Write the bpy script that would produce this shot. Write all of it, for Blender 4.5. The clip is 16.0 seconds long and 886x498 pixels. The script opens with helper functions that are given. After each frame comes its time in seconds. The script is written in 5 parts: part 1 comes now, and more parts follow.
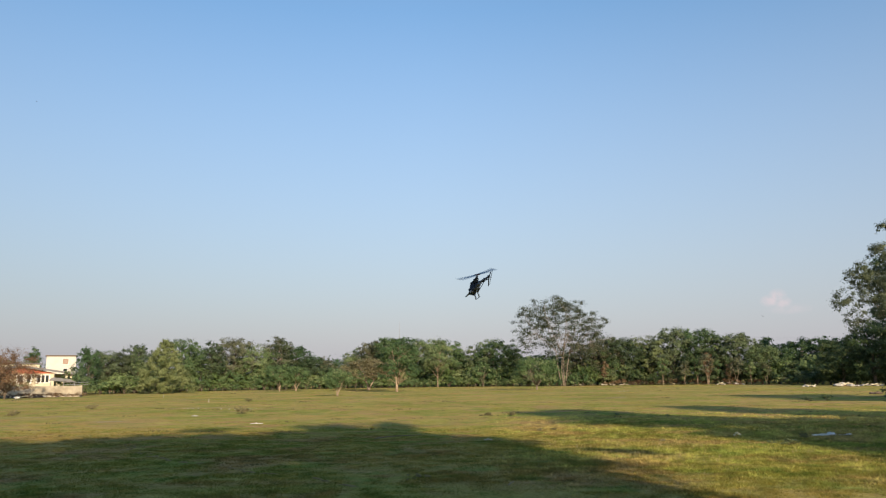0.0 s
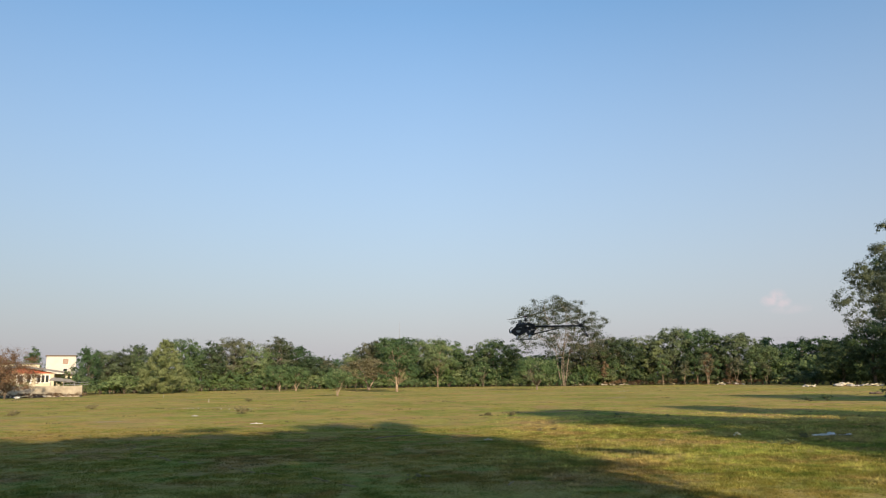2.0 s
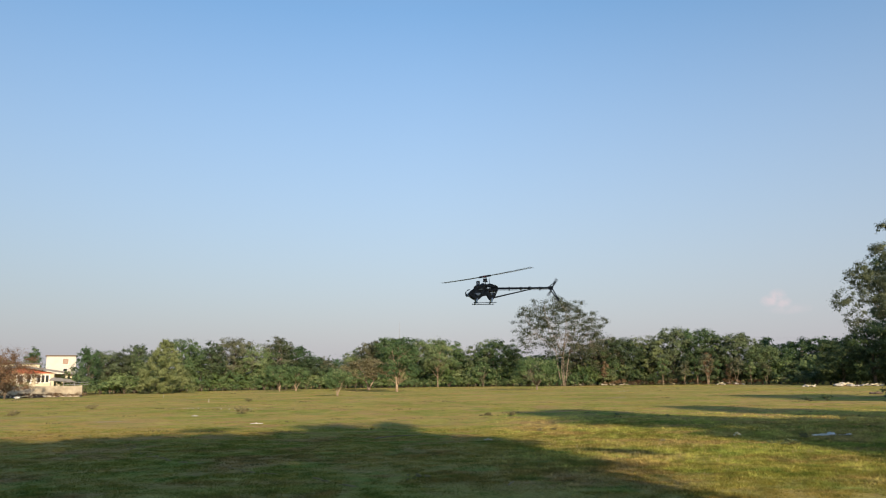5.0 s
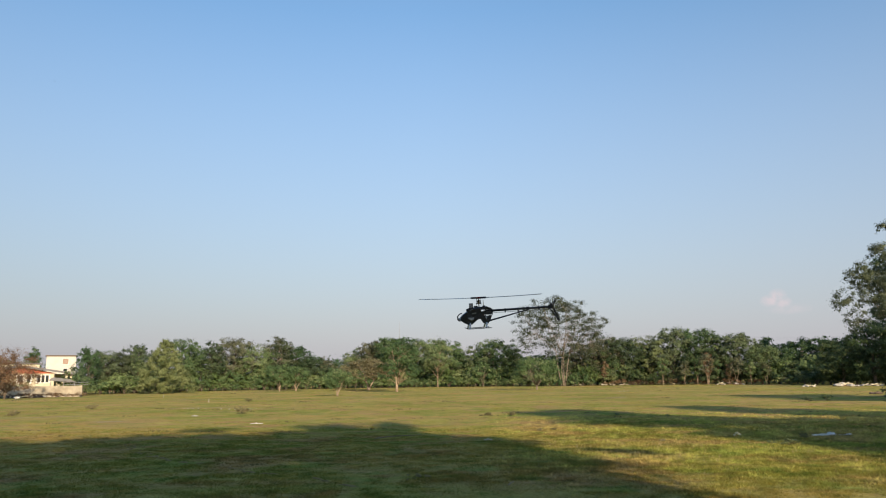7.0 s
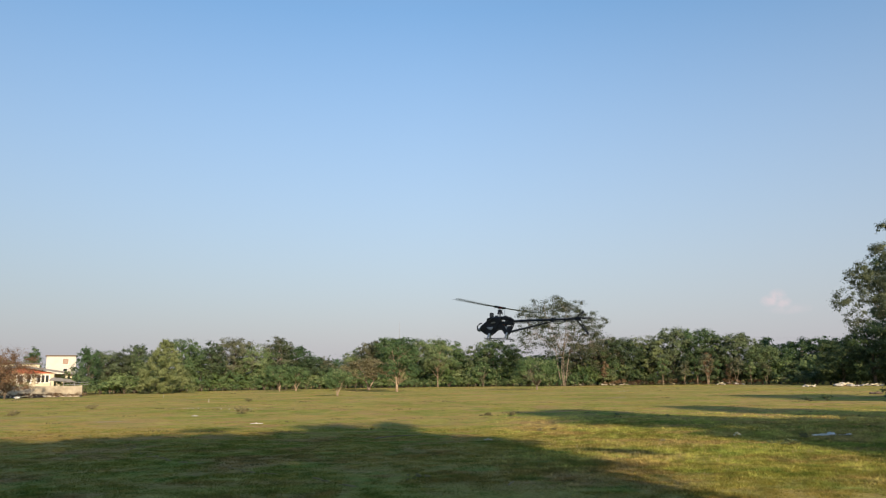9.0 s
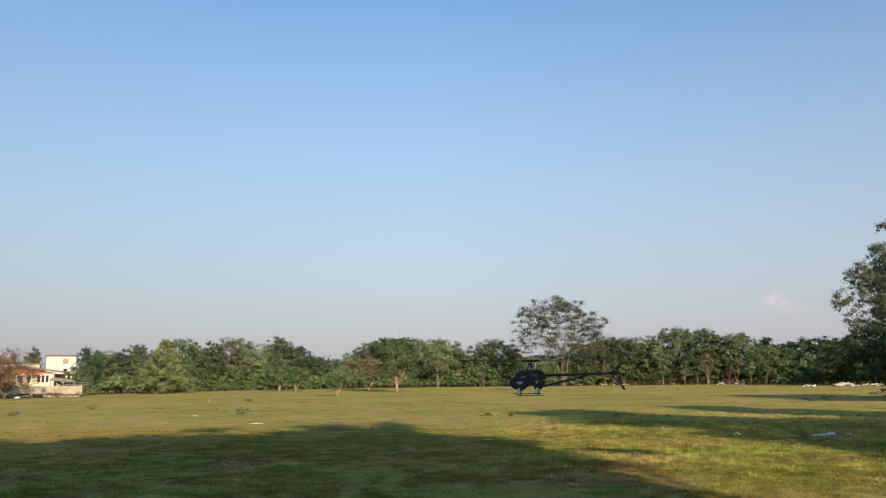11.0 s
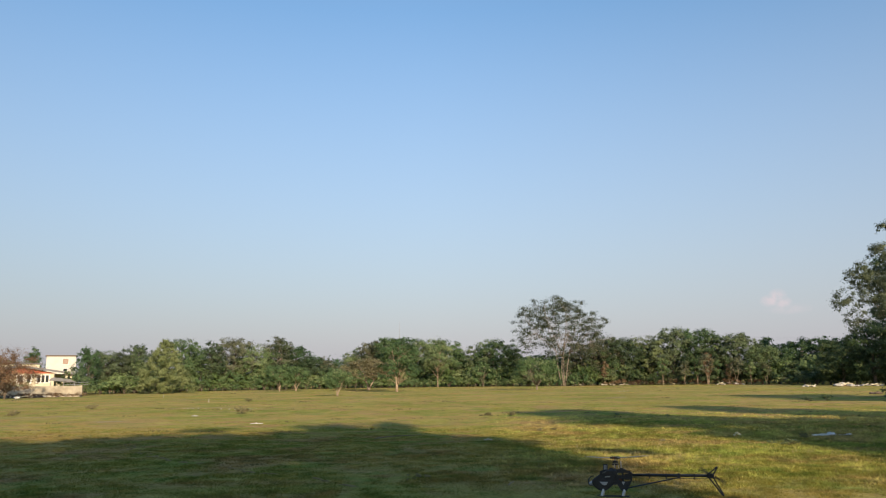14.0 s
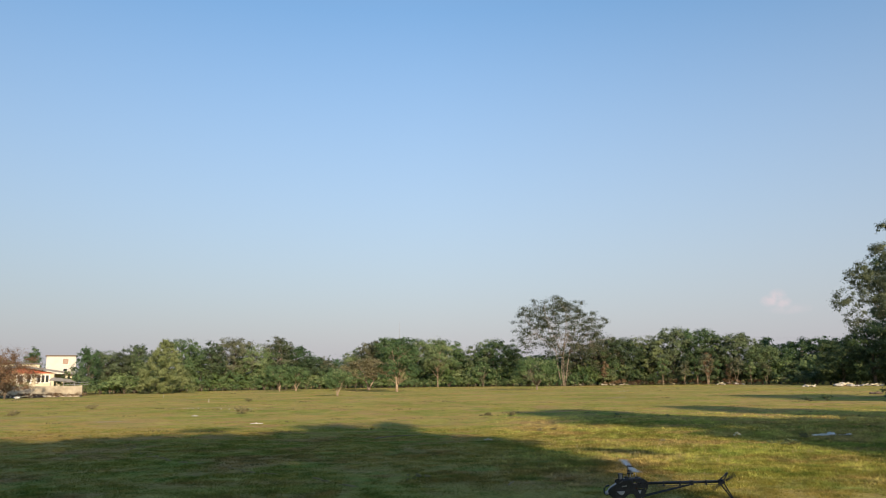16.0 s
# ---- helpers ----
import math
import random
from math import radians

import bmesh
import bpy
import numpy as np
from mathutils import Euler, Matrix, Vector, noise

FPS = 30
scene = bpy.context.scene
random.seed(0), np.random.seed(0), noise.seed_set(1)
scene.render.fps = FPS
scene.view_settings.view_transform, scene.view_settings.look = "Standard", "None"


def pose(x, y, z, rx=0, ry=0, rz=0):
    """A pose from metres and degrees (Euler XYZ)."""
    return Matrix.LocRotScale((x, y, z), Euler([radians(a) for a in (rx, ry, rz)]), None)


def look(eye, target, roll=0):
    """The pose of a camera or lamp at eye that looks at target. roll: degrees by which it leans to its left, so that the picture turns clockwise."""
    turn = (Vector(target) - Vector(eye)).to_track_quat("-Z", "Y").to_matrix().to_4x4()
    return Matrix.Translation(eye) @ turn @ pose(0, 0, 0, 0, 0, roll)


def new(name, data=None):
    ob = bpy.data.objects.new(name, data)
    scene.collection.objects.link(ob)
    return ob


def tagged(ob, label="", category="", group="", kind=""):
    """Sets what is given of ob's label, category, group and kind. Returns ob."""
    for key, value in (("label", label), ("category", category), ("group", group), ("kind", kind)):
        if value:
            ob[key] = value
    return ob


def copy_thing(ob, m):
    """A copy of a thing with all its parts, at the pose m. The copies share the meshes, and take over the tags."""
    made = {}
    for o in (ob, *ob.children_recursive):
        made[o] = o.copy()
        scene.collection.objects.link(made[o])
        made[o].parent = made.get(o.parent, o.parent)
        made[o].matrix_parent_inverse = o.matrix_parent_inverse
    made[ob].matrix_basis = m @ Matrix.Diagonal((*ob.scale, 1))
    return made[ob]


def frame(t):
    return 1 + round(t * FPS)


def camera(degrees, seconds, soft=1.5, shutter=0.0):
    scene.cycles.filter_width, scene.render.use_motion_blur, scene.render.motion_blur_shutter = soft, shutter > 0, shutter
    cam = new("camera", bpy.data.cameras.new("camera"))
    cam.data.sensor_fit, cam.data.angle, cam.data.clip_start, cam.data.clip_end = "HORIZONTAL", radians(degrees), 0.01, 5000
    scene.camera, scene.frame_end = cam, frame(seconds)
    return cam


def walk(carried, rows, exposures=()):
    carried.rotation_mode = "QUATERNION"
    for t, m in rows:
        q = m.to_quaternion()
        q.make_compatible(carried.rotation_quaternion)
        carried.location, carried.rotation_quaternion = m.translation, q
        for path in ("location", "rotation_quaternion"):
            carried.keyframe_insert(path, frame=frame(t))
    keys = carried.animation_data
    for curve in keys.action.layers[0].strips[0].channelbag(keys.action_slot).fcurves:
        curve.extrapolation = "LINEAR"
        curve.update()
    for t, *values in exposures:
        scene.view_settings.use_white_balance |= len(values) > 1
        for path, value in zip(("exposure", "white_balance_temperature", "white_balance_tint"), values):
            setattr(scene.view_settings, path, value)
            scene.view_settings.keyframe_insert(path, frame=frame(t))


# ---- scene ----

# camera on a tripod at eye height, looking over the field, tilted up
cam = camera(60, 16.0, soft=1.1, shutter=0.25)
EYE_POSE = pose(0, 0, 1.6, 90 + 9.593) @ pose(0, 0, 0, 0, 0, -0.75)
walk(cam, [(0.0, EYE_POSE), (16.0, EYE_POSE)])
scene.view_settings.exposure = 0.5

# ---- world and sun ----
SUN_EL, SUN_AZ = 19.0, 160.0  # elevation, azimuth clockwise from +y
to_sun = Vector((math.sin(radians(SUN_AZ)) * math.cos(radians(SUN_EL)),
                 math.cos(radians(SUN_AZ)) * math.cos(radians(SUN_EL)), math.sin(radians(SUN_EL))))
world = bpy.data.worlds.new("world")
scene.world = world
world.use_nodes = True
wt = world.node_tree
sky = wt.nodes.new("ShaderNodeTexSky")
sky.sky_type = "NISHITA"
sky.sun_disc = False
sky.sun_elevation, sky.sun_rotation = radians(SUN_EL), radians(SUN_AZ)
sky.air_density, sky.dust_density, sky.ozone_density = 1.4, 1.0, 4.5
wt.nodes["Background"].inputs["Strength"].default_value = 0.135


def haze_layer():
    """Humid evening haze: the sky pales to lilac grey towards the horizon all round."""
    tc = wt.nodes.new("ShaderNodeTexCoord")
    sep = wt.nodes.new("ShaderNodeSeparateXYZ")
    wt.links.new(tc.outputs["Generated"], sep.inputs[0])
    fade = wt.nodes.new("ShaderNodeMapRange")
    for i, v in enumerate((0.0, 0.45, 0.9, 0.0), 1):
        fade.inputs[i].default_value = v
    wt.links.new(sep.outputs["Z"], fade.inputs[0])
    away = wt.nodes.new("ShaderNodeMapRange")
    for i, v in enumerate((-0.55, -0.02, 0.88, 1.0), 1):
        away.inputs[i].default_value = v
    wt.links.new(sep.outputs["X"], away.inputs[0])
    mix = wt.nodes.new("ShaderNodeMix")
    mix.data_type = "RGBA"
    wt.links.new(fade.outputs[0], mix.inputs["Factor"])
    wt.links.new(sky.outputs["Color"], mix.inputs["A"])
    mix.inputs["B"].default_value = (2.48, 2.41, 2.86, 1)
    deep = wt.nodes.new("ShaderNodeVectorMath")
    deep.operation = "SCALE"
    wt.links.new(mix.outputs["Result"], deep.inputs[0])
    wt.links.new(away.outputs[0], deep.inputs["Scale"])
    return deep.outputs[0]


hazy_sky = haze_layer()


def cloud_in_sky():
    """One small pinkish cumulus low over the wood."""
    tc = wt.nodes.new("ShaderNodeTexCoord")
    noise_tex = wt.nodes.new("ShaderNodeTexNoise")
    noise_tex.inputs["Scale"].default_value, noise_tex.inputs["Detail"].default_value = 120.0, 6.0
    wt.links.new(tc.outputs["Generated"], noise_tex.inputs["Vector"])
    total = None
    for (cx, cy, cz), (wx, wz), gain in (((0.3900, 0.9167, 0.0866), (0.0092, 0.0068), 1), ((0.3982, 0.9126, 0.0922), (0.0088, 0.0080), 1),
                                         ((0.4036, 0.9111, 0.0839), (0.0085, 0.0068), 0.8), ((0.4094, 0.9091, 0.0762), (0.022, 0.006), 0.35)):
        sub = wt.nodes.new("ShaderNodeVectorMath")
        sub.operation = "SUBTRACT"
        sub.inputs[1].default_value = (cx, cy, cz)
        wt.links.new(tc.outputs["Generated"], sub.inputs[0])
        mul = wt.nodes.new("ShaderNodeVectorMath")
        mul.operation = "MULTIPLY"
        mul.inputs[1].default_value = (1 / wx, 5.0, 1 / wz)
        wt.links.new(sub.outputs[0], mul.inputs[0])
        length = wt.nodes.new("ShaderNodeVectorMath")
        length.operation = "LENGTH"
        wt.links.new(mul.outputs[0], length.inputs[0])
        edge_fade = wt.nodes.new("ShaderNodeMapRange")
        for i, v in enumerate((1.2, 0.45, 0.0, gain), 1):
            edge_fade.inputs[i].default_value = v
        wt.links.new(length.outputs["Value"], edge_fade.inputs[0])
        if total is None:
            total = edge_fade.outputs[0]
        else:
            both = wt.nodes.new("ShaderNodeMath")
            both.operation = "MAXIMUM"
            wt.links.new(total, both.inputs[0])
            wt.links.new(edge_fade.outputs[0], both.inputs[1])
            total = both.outputs[0]
    puff = wt.nodes.new("ShaderNodeMapRange")
    for i, v in enumerate((0.33, 0.58, 0.35, 0.85), 1):
        puff.inputs[i].default_value = v
    wt.links.new(noise_tex.outputs["Fac"], puff.inputs[0])
    amount = wt.nodes.new("ShaderNodeMath")
    amount.operation = "MULTIPLY"
    wt.links.new(total, amount.inputs[0])
    wt.links.new(puff.outputs[0], amount.inputs[1])
    mix = wt.nodes.new("ShaderNodeMix")
    mix.data_type = "RGBA"
    wt.links.new(amount.outputs[0], mix.inputs["Factor"])
    wt.links.new(hazy_sky, mix.inputs["A"])
    mix.inputs["B"].default_value = (3.75, 3.3, 3.45, 1)
    wt.links.new(mix.outputs["Result"], wt.nodes["Background"].inputs["Color"])


cloud_in_sky()
sun = new("sun", bpy.data.lights.new("sun", "SUN"))
sun.data.energy, sun.data.angle, sun.data.color = 4.7, radians(0.6), (1.0, 0.80, 0.56)
sun.matrix_world = look(to_sun * 200, (0, 0, 0))


# ---- materials ----
def node(nt, kind, **values):
    n = nt.nodes.new(kind)
    for key, value in values.items():
        n.inputs[key.replace("_", " ")].default_value = value
    return n


def ramp(nt, fac, stops):
    r = nt.nodes.new("ShaderNodeValToRGB")
    els = r.color_ramp.elements
    while len(els) < len(stops):
        els.new(0.5)
    for el, (p, c) in zip(els, stops):
        el.position, el.color = p, (*c, 1)
    nt.links.new(fac, r.inputs["Fac"])
    return r.outputs["Color"]


def mixed(nt, fac, a, b, blend="MIX"):
    m = nt.nodes.new("ShaderNodeMix")
    m.data_type, m.blend_type = "RGBA", blend
    for socket, value in ((m.inputs["Factor"], fac), (m.inputs["A"], a), (m.inputs["B"], b)):
        if isinstance(value, (int, float)):
            socket.default_value = value
        elif isinstance(value, tuple):
            socket.default_value = (*value, 1)
        else:
            nt.links.new(value, socket)
    return m.outputs["Result"]


def surface(name, c1, c2, scale=8.0, rough=0.6, bump=0.1, metal=0.0, fine=60.0, stain=None, coords="Object", spec=0.5):
    """A weathered solid: two colours mixed at two scales, with relief."""
    m = bpy.data.materials.new(name)
    m.use_nodes = True
    nt = m.node_tree
    bs = nt.nodes["Principled BSDF"]
    tc = nt.nodes.new("ShaderNodeTexCoord")
    n1 = node(nt, "ShaderNodeTexNoise", Scale=scale, Detail=5.0, Roughness=0.6)
    n2 = node(nt, "ShaderNodeTexNoise", Scale=fine, Detail=3.0)
    for n in (n1, n2):
        nt.links.new(tc.outputs[coords], n.inputs["Vector"])
    col = ramp(nt, n1.outputs["Fac"], [(0.32, c1), (0.68, c2)])
    grain = ramp(nt, n2.outputs["Fac"], [(0.3, (0.75,) * 3), (0.7, (1.15,) * 3)])
    col = mixed(nt, 0.7, col, grain, "MULTIPLY")
    if stain:
        n3 = node(nt, "ShaderNodeTexNoise", Scale=scale * 0.35, Detail=6.0, Roughness=0.7)
        nt.links.new(tc.outputs[coords], n3.inputs["Vector"])
        col = mixed(nt, ramp(nt, n3.outputs["Fac"], [(0.5, (0, 0, 0)), (0.68, (0.8, 0.8, 0.8))]), col, stain)
    nt.links.new(col, bs.inputs["Base Color"])
    bs.inputs["Roughness"].default_value, bs.inputs["Metallic"].default_value = rough, metal
    bs.inputs["Specular IOR Level"].default_value = spec
    if bump:
        b = node(nt, "ShaderNodeBump", Strength=bump, Distance=0.02)
        nt.links.new(n2.outputs["Fac"], b.inputs["Height"])
        nt.links.new(b.outputs["Normal"], bs.inputs["Normal"])
    return m


def foliage(name, dark, mid, light, translucent=0.38):
    """Leaves: colour varies leaf by leaf, tree by tree and in drifts through the crown."""
    m = bpy.data.materials.new(name)
    m.use_nodes = True
    nt = m.node_tree
    bs, out = nt.nodes["Principled BSDF"], nt.nodes["Material Output"]
    geo, info = nt.nodes.new("ShaderNodeNewGeometry"), nt.nodes.new("ShaderNodeObjectInfo")
    drift = node(nt, "ShaderNodeTexNoise", Scale=0.55, Detail=3.0)
    nt.links.new(geo.outputs["Position"], drift.inputs["Vector"])
    add = nt.nodes.new("ShaderNodeMath")
    add.operation = "MULTIPLY_ADD"
    nt.links.new(geo.outputs["Random Per Island"], add.inputs[0])
    add.inputs[1].default_value = 0.34
    nt.links.new(drift.outputs["Fac"], add.inputs[2])
    add2 = nt.nodes.new("ShaderNodeMath")
    add2.operation = "MULTIPLY_ADD"
    nt.links.new(info.outputs["Random"], add2.inputs[0])
    add2.inputs[1].default_value = 0.56
    nt.links.new(add.outputs[0], add2.inputs[2])
    col = ramp(nt, add2.outputs[0], [(0.5, dark), (0.93, mid), (1.3, light)])
    nt.links.new(col, bs.inputs["Base Color"])
    bs.inputs["Roughness"].default_value = 0.65
    bs.inputs["Specular IOR Level"].default_value = 0.3
    tr = nt.nodes.new("ShaderNodeBsdfTranslucent")
    nt.links.new(col, tr.inputs["Color"])
    mx = nt.nodes.new("ShaderNodeMixShader")
    mx.inputs["Fac"].default_value = translucent
    nt.links.new(bs.outputs[0], mx.inputs[1])
    nt.links.new(tr.outputs[0], mx.inputs[2])
    nt.links.new(mx.outputs[0], out.inputs["Surface"])
    return m


def turf(name, blades=False, tone=(1, 1, 1), depth=0.5):
    """Cropped, half-dry grass: green and straw in drifts of metres, specks of soil between."""
    m = bpy.data.materials.new(name)
    m.use_nodes = True
    nt = m.node_tree
    bs = nt.nodes["Principled BSDF"]
    geo = nt.nodes.new("ShaderNodeNewGeometry")
    big = node(nt, "ShaderNodeTexNoise", Scale=0.11, Detail=4.0, Roughness=0.6)
    mid = node(nt, "ShaderNodeTexNoise", Scale=0.9, Detail=5.0, Roughness=0.65)
    fine = node(nt, "ShaderNodeTexNoise", Scale=14.0, Detail=4.0, Roughness=0.7)
    for n in (big, mid, fine):
        nt.links.new(geo.outputs["Position"], n.inputs["Vector"])
    col = ramp(nt, big.outputs["Fac"], [(0.38, (0.118, 0.146, 0.040)), (0.50, (0.172, 0.180, 0.056)), (0.61, (0.232, 0.190, 0.084))])
    col = mixed(nt, ramp(nt, mid.outputs["Fac"], [(0.45, (0, 0, 0)), (0.70, (0.75, 0.75, 0.75))]), col, (0.258, 0.236, 0.088))
    lie = nt.nodes.new("ShaderNodeMapping")
    lie.inputs["Scale"].default_value = (0.16, 0.75, 1.0)
    nt.links.new(geo.outputs["Position"], lie.inputs["Vector"])
    streak = node(nt, "ShaderNodeTexNoise", Scale=1.0, Detail=5.0, Roughness=0.7)
    nt.links.new(lie.outputs[0], streak.inputs["Vector"])
    col = mixed(nt, ramp(nt, streak.outputs["Fac"], [(0.46, (0, 0, 0)), (0.68, (0.7, 0.7, 0.7))]), col, (0.205, 0.150, 0.074))
    worn = node(nt, "ShaderNodeTexNoise", Scale=0.42, Detail=4.0, Roughness=0.6)
    lush = node(nt, "ShaderNodeTexNoise", Scale=0.75, Detail=4.0, Roughness=0.6)
    shift = nt.nodes.new("ShaderNodeMapping")
    shift.inputs["Location"].default_value = (31.0, 17.0, 0.0)
    nt.links.new(geo.outputs["Position"], shift.inputs["Vector"])
    nt.links.new(shift.outputs[0], worn.inputs["Vector"])
    nt.links.new(shift.outputs[0], lush.inputs["Vector"])
    col = mixed(nt, ramp(nt, worn.outputs["Fac"], [(0.50, (0, 0, 0)), (0.62, (0.75, 0.75, 0.75))]), col, (0.215, 0.155, 0.088))
    col = mixed(nt, ramp(nt, lush.outputs["Fac"], [(0.53, (0, 0, 0)), (0.66, (0.75, 0.75, 0.75))]), col, (0.112, 0.158, 0.046))
    if blades:
        tint = ramp(nt, geo.outputs["Random Per Island"], [(0.0, (0.84, 0.87, 0.82)), (0.55, (1.0, 1.0, 1.0)), (1.0, (1.16, 1.12, 1.15))])
        col = mixed(nt, 1.0, col, tint, "MULTIPLY")
        clump = node(nt, "ShaderNodeTexNoise", Scale=3.2, Detail=4.0, Roughness=0.6)
        nt.links.new(geo.outputs["Position"], clump.inputs["Vector"])
        col = mixed(nt, 1.0, col, ramp(nt, clump.outputs["Fac"], [(0.36, (depth, depth * 1.15, depth)), (0.64, (1.9 - depth, 1.82 - depth, 1.65 - depth))]), "MULTIPLY")
    else:
        col = mixed(nt, 0.8, col, ramp(nt, fine.outputs["Fac"], [(0.3, (0.55,) * 3), (0.7, (1.25,) * 3)]), "MULTIPLY")
        soil = node(nt, "ShaderNodeTexNoise", Scale=0.45, Detail=7.0, Roughness=0.75)
        nt.links.new(geo.outputs["Position"], soil.inputs["Vector"])
        col = mixed(nt, ramp(nt, soil.outputs["Fac"], [(0.58, (0, 0, 0)), (0.70, (0.8, 0.8, 0.8))]), col, (0.20, 0.135, 0.075))
        mp = nt.nodes.new("ShaderNodeMapping")
        mp.inputs["Scale"].default_value = (0.12, 0.55, 1.0)
        nt.links.new(geo.outputs["Position"], mp.inputs["Vector"])
        sand = node(nt, "ShaderNodeTexNoise", Scale=1.0, Detail=6.0, Roughness=0.7)
        nt.links.new(mp.outputs[0], sand.inputs["Vector"])
        col = mixed(nt, ramp(nt, sand.outputs["Fac"], [(0.64, (0, 0, 0)), (0.72, (0.45, 0.45, 0.45))]), col, (0.34, 0.26, 0.15))
        b = node(nt, "ShaderNodeBump", Strength=0.6, Distance=0.04)
        nt.links.new(fine.outputs["Fac"], b.inputs["Height"])
        nt.links.new(b.outputs["Normal"], bs.inputs["Normal"])
    col = mixed(nt, 1.0, col, tone, "MULTIPLY")
    nt.links.new(col, bs.inputs["Base Color"])
    bs.inputs["Roughness"].default_value = 1.0
    bs.inputs["Specular IOR Level"].default_value = 0.0
    if blades:  # thin blades let light through
        thin = nt.nodes.new("ShaderNodeBsdfTranslucent")
        nt.links.new(col, thin.inputs["Color"])
        both = nt.nodes.new("ShaderNodeMixShader")
        both.inputs["Fac"].default_value = 0.42
        nt.links.new(bs.outputs[0], both.inputs[1])
        nt.links.new(thin.outputs[0], both.inputs[2])
        nt.links.new(both.outputs[0], nt.nodes["Material Output"].inputs["Surface"])
    return m


GRASS_SOIL = turf("grass_and_soil", False, (1.82, 1.69, 1.48))
GRASS_BLADE = turf("grass_blade", True, (1.60, 1.51, 1.36), 0.68)
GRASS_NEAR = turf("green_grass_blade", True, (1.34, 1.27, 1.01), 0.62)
# longer grass, its colour raised to strengthen the sunlit part of the field
GRASS_RANK_LIT = turf("rank_grass_blade_lit", True, (2.62, 2.66, 2.16), 0.38)
STRAW = surface("straw", (0.30, 0.23, 0.10), (0.46, 0.37, 0.18), 3, 0.8)
BARK = surface("grey_bark", (0.10, 0.075, 0.055), (0.20, 0.16, 0.12), 6, 0.9, 0.5)
BARK_PALE = surface("pale_bark", (0.25, 0.175, 0.115), (0.42, 0.325, 0.23), 5, 0.85, 0.4)
BARK_GREY = surface("grey_brown_bark", (0.17, 0.135, 0.10), (0.29, 0.24, 0.185), 5, 0.85, 0.4)
LEAF_DARK = foliage("leaf_dark", (0.048, 0.095, 0.039), (0.084, 0.147, 0.055), (0.144, 0.198, 0.084))
# leaves under and behind other trees: their shade is put into the colour
LEAF_SHADED = foliage("leaf_shaded", (0.036, 0.063, 0.025), (0.067, 0.104, 0.036), (0.146, 0.176, 0.069), 0.2)
LEAF_MID = foliage("leaf_mid", (0.076, 0.131, 0.051), (0.128, 0.201, 0.076), (0.218, 0.266, 0.119))
LEAF_GREY = foliage("leaf_grey", (0.079, 0.090, 0.048), (0.122, 0.129, 0.069), (0.181, 0.173, 0.099))
LEAF_LIGHT = foliage("leaf_light", (0.086, 0.134, 0.040), (0.143, 0.209, 0.067), (0.209, 0.275, 0.109))
LEAF_YELLOW = foliage("leaf_yellow", (0.105, 0.138, 0.048), (0.178, 0.212, 0.078), (0.262, 0.296, 0.130))
LEAF_DRY = foliage("leaf_dry", (0.135, 0.130, 0.055), (0.220, 0.200, 0.090), (0.300, 0.265, 0.135))
LEAF_AIRY = foliage("leaf_airy", (0.050, 0.064, 0.032), (0.084, 0.100, 0.052), (0.130, 0.138, 0.080), 0.25)
LEAF_DUSKY = foliage("leaf_dusky", (0.055, 0.085, 0.041), (0.092, 0.132, 0.060), (0.148, 0.188, 0.097))
LEAF_PALE = foliage("leaf_pale", (0.34, 0.36, 0.22), (0.46, 0.46, 0.30), (0.58, 0.56, 0.40))
LEAF_TALL = foliage("leaf_tall", (0.060, 0.082, 0.043), (0.108, 0.132, 0.070), (0.190, 0.205, 0.125))
LEAF_OLIVE = foliage("leaf_olive", (0.063, 0.083, 0.041), (0.103, 0.124, 0.062), (0.159, 0.169, 0.099))
LEAF_RUST = foliage("leaf_rust", (0.117, 0.068, 0.037), (0.204, 0.119, 0.064), (0.277, 0.193, 0.110))
PLASTER = surface("stained_plaster", (0.34, 0.295, 0.215), (0.49, 0.43, 0.325), 1.2, 0.9, 0.2, stain=(0.24, 0.20, 0.145))
CREAM = surface("cream_paint", (0.52, 0.46, 0.32), (0.62, 0.56, 0.40), 1.5, 0.7)
WHITE_WALL = surface("white_paint", (0.52, 0.49, 0.43), (0.62, 0.58, 0.51), 0.8, 0.7, stain=(0.44, 0.40, 0.34))
ORANGE = surface("orange_red_paint", (0.44, 0.085, 0.035), (0.50, 0.12, 0.05), 1.5, 0.6)
ROOF_GREY = surface("grey_roof_sheet", (0.13, 0.13, 0.13), (0.20, 0.19, 0.19), 1.5, 0.8)
DARK_GLASS = surface("dark_window_glass", (0.03, 0.035, 0.04), (0.05, 0.055, 0.06), 2, 0.15, 0.0)
TAN = surface("tan_shutter", (0.28, 0.185, 0.135), (0.34, 0.235, 0.175), 4, 0.6)
TRIM_WHITE = surface("white_trim_paint", (0.66, 0.64, 0.58), (0.76, 0.74, 0.68), 2, 0.6)
RUBBLE_PALE = surface("pale_rubble", (0.40, 0.37, 0.33), (0.62, 0.58, 0.52), 4, 0.9, 0.4)
RUBBLE_BROWN = surface("brown_rubble", (0.10, 0.072, 0.05), (0.18, 0.13, 0.09), 4, 0.9, 0.4)
WHITE_PLASTIC = surface("white_plastic", (0.74, 0.74, 0.72), (0.84, 0.84, 0.82), 6, 0.45, 0.05)
LEG_WHITE = surface("satin_white_leg", (0.68, 0.68, 0.68), (0.76, 0.76, 0.76), 20, 0.4, 0.0)
BLACK_GLOSS = surface("black_glass_fibre", (0.024, 0.025, 0.029), (0.040, 0.041, 0.047), 20, 0.38, 0.0, spec=0.5)
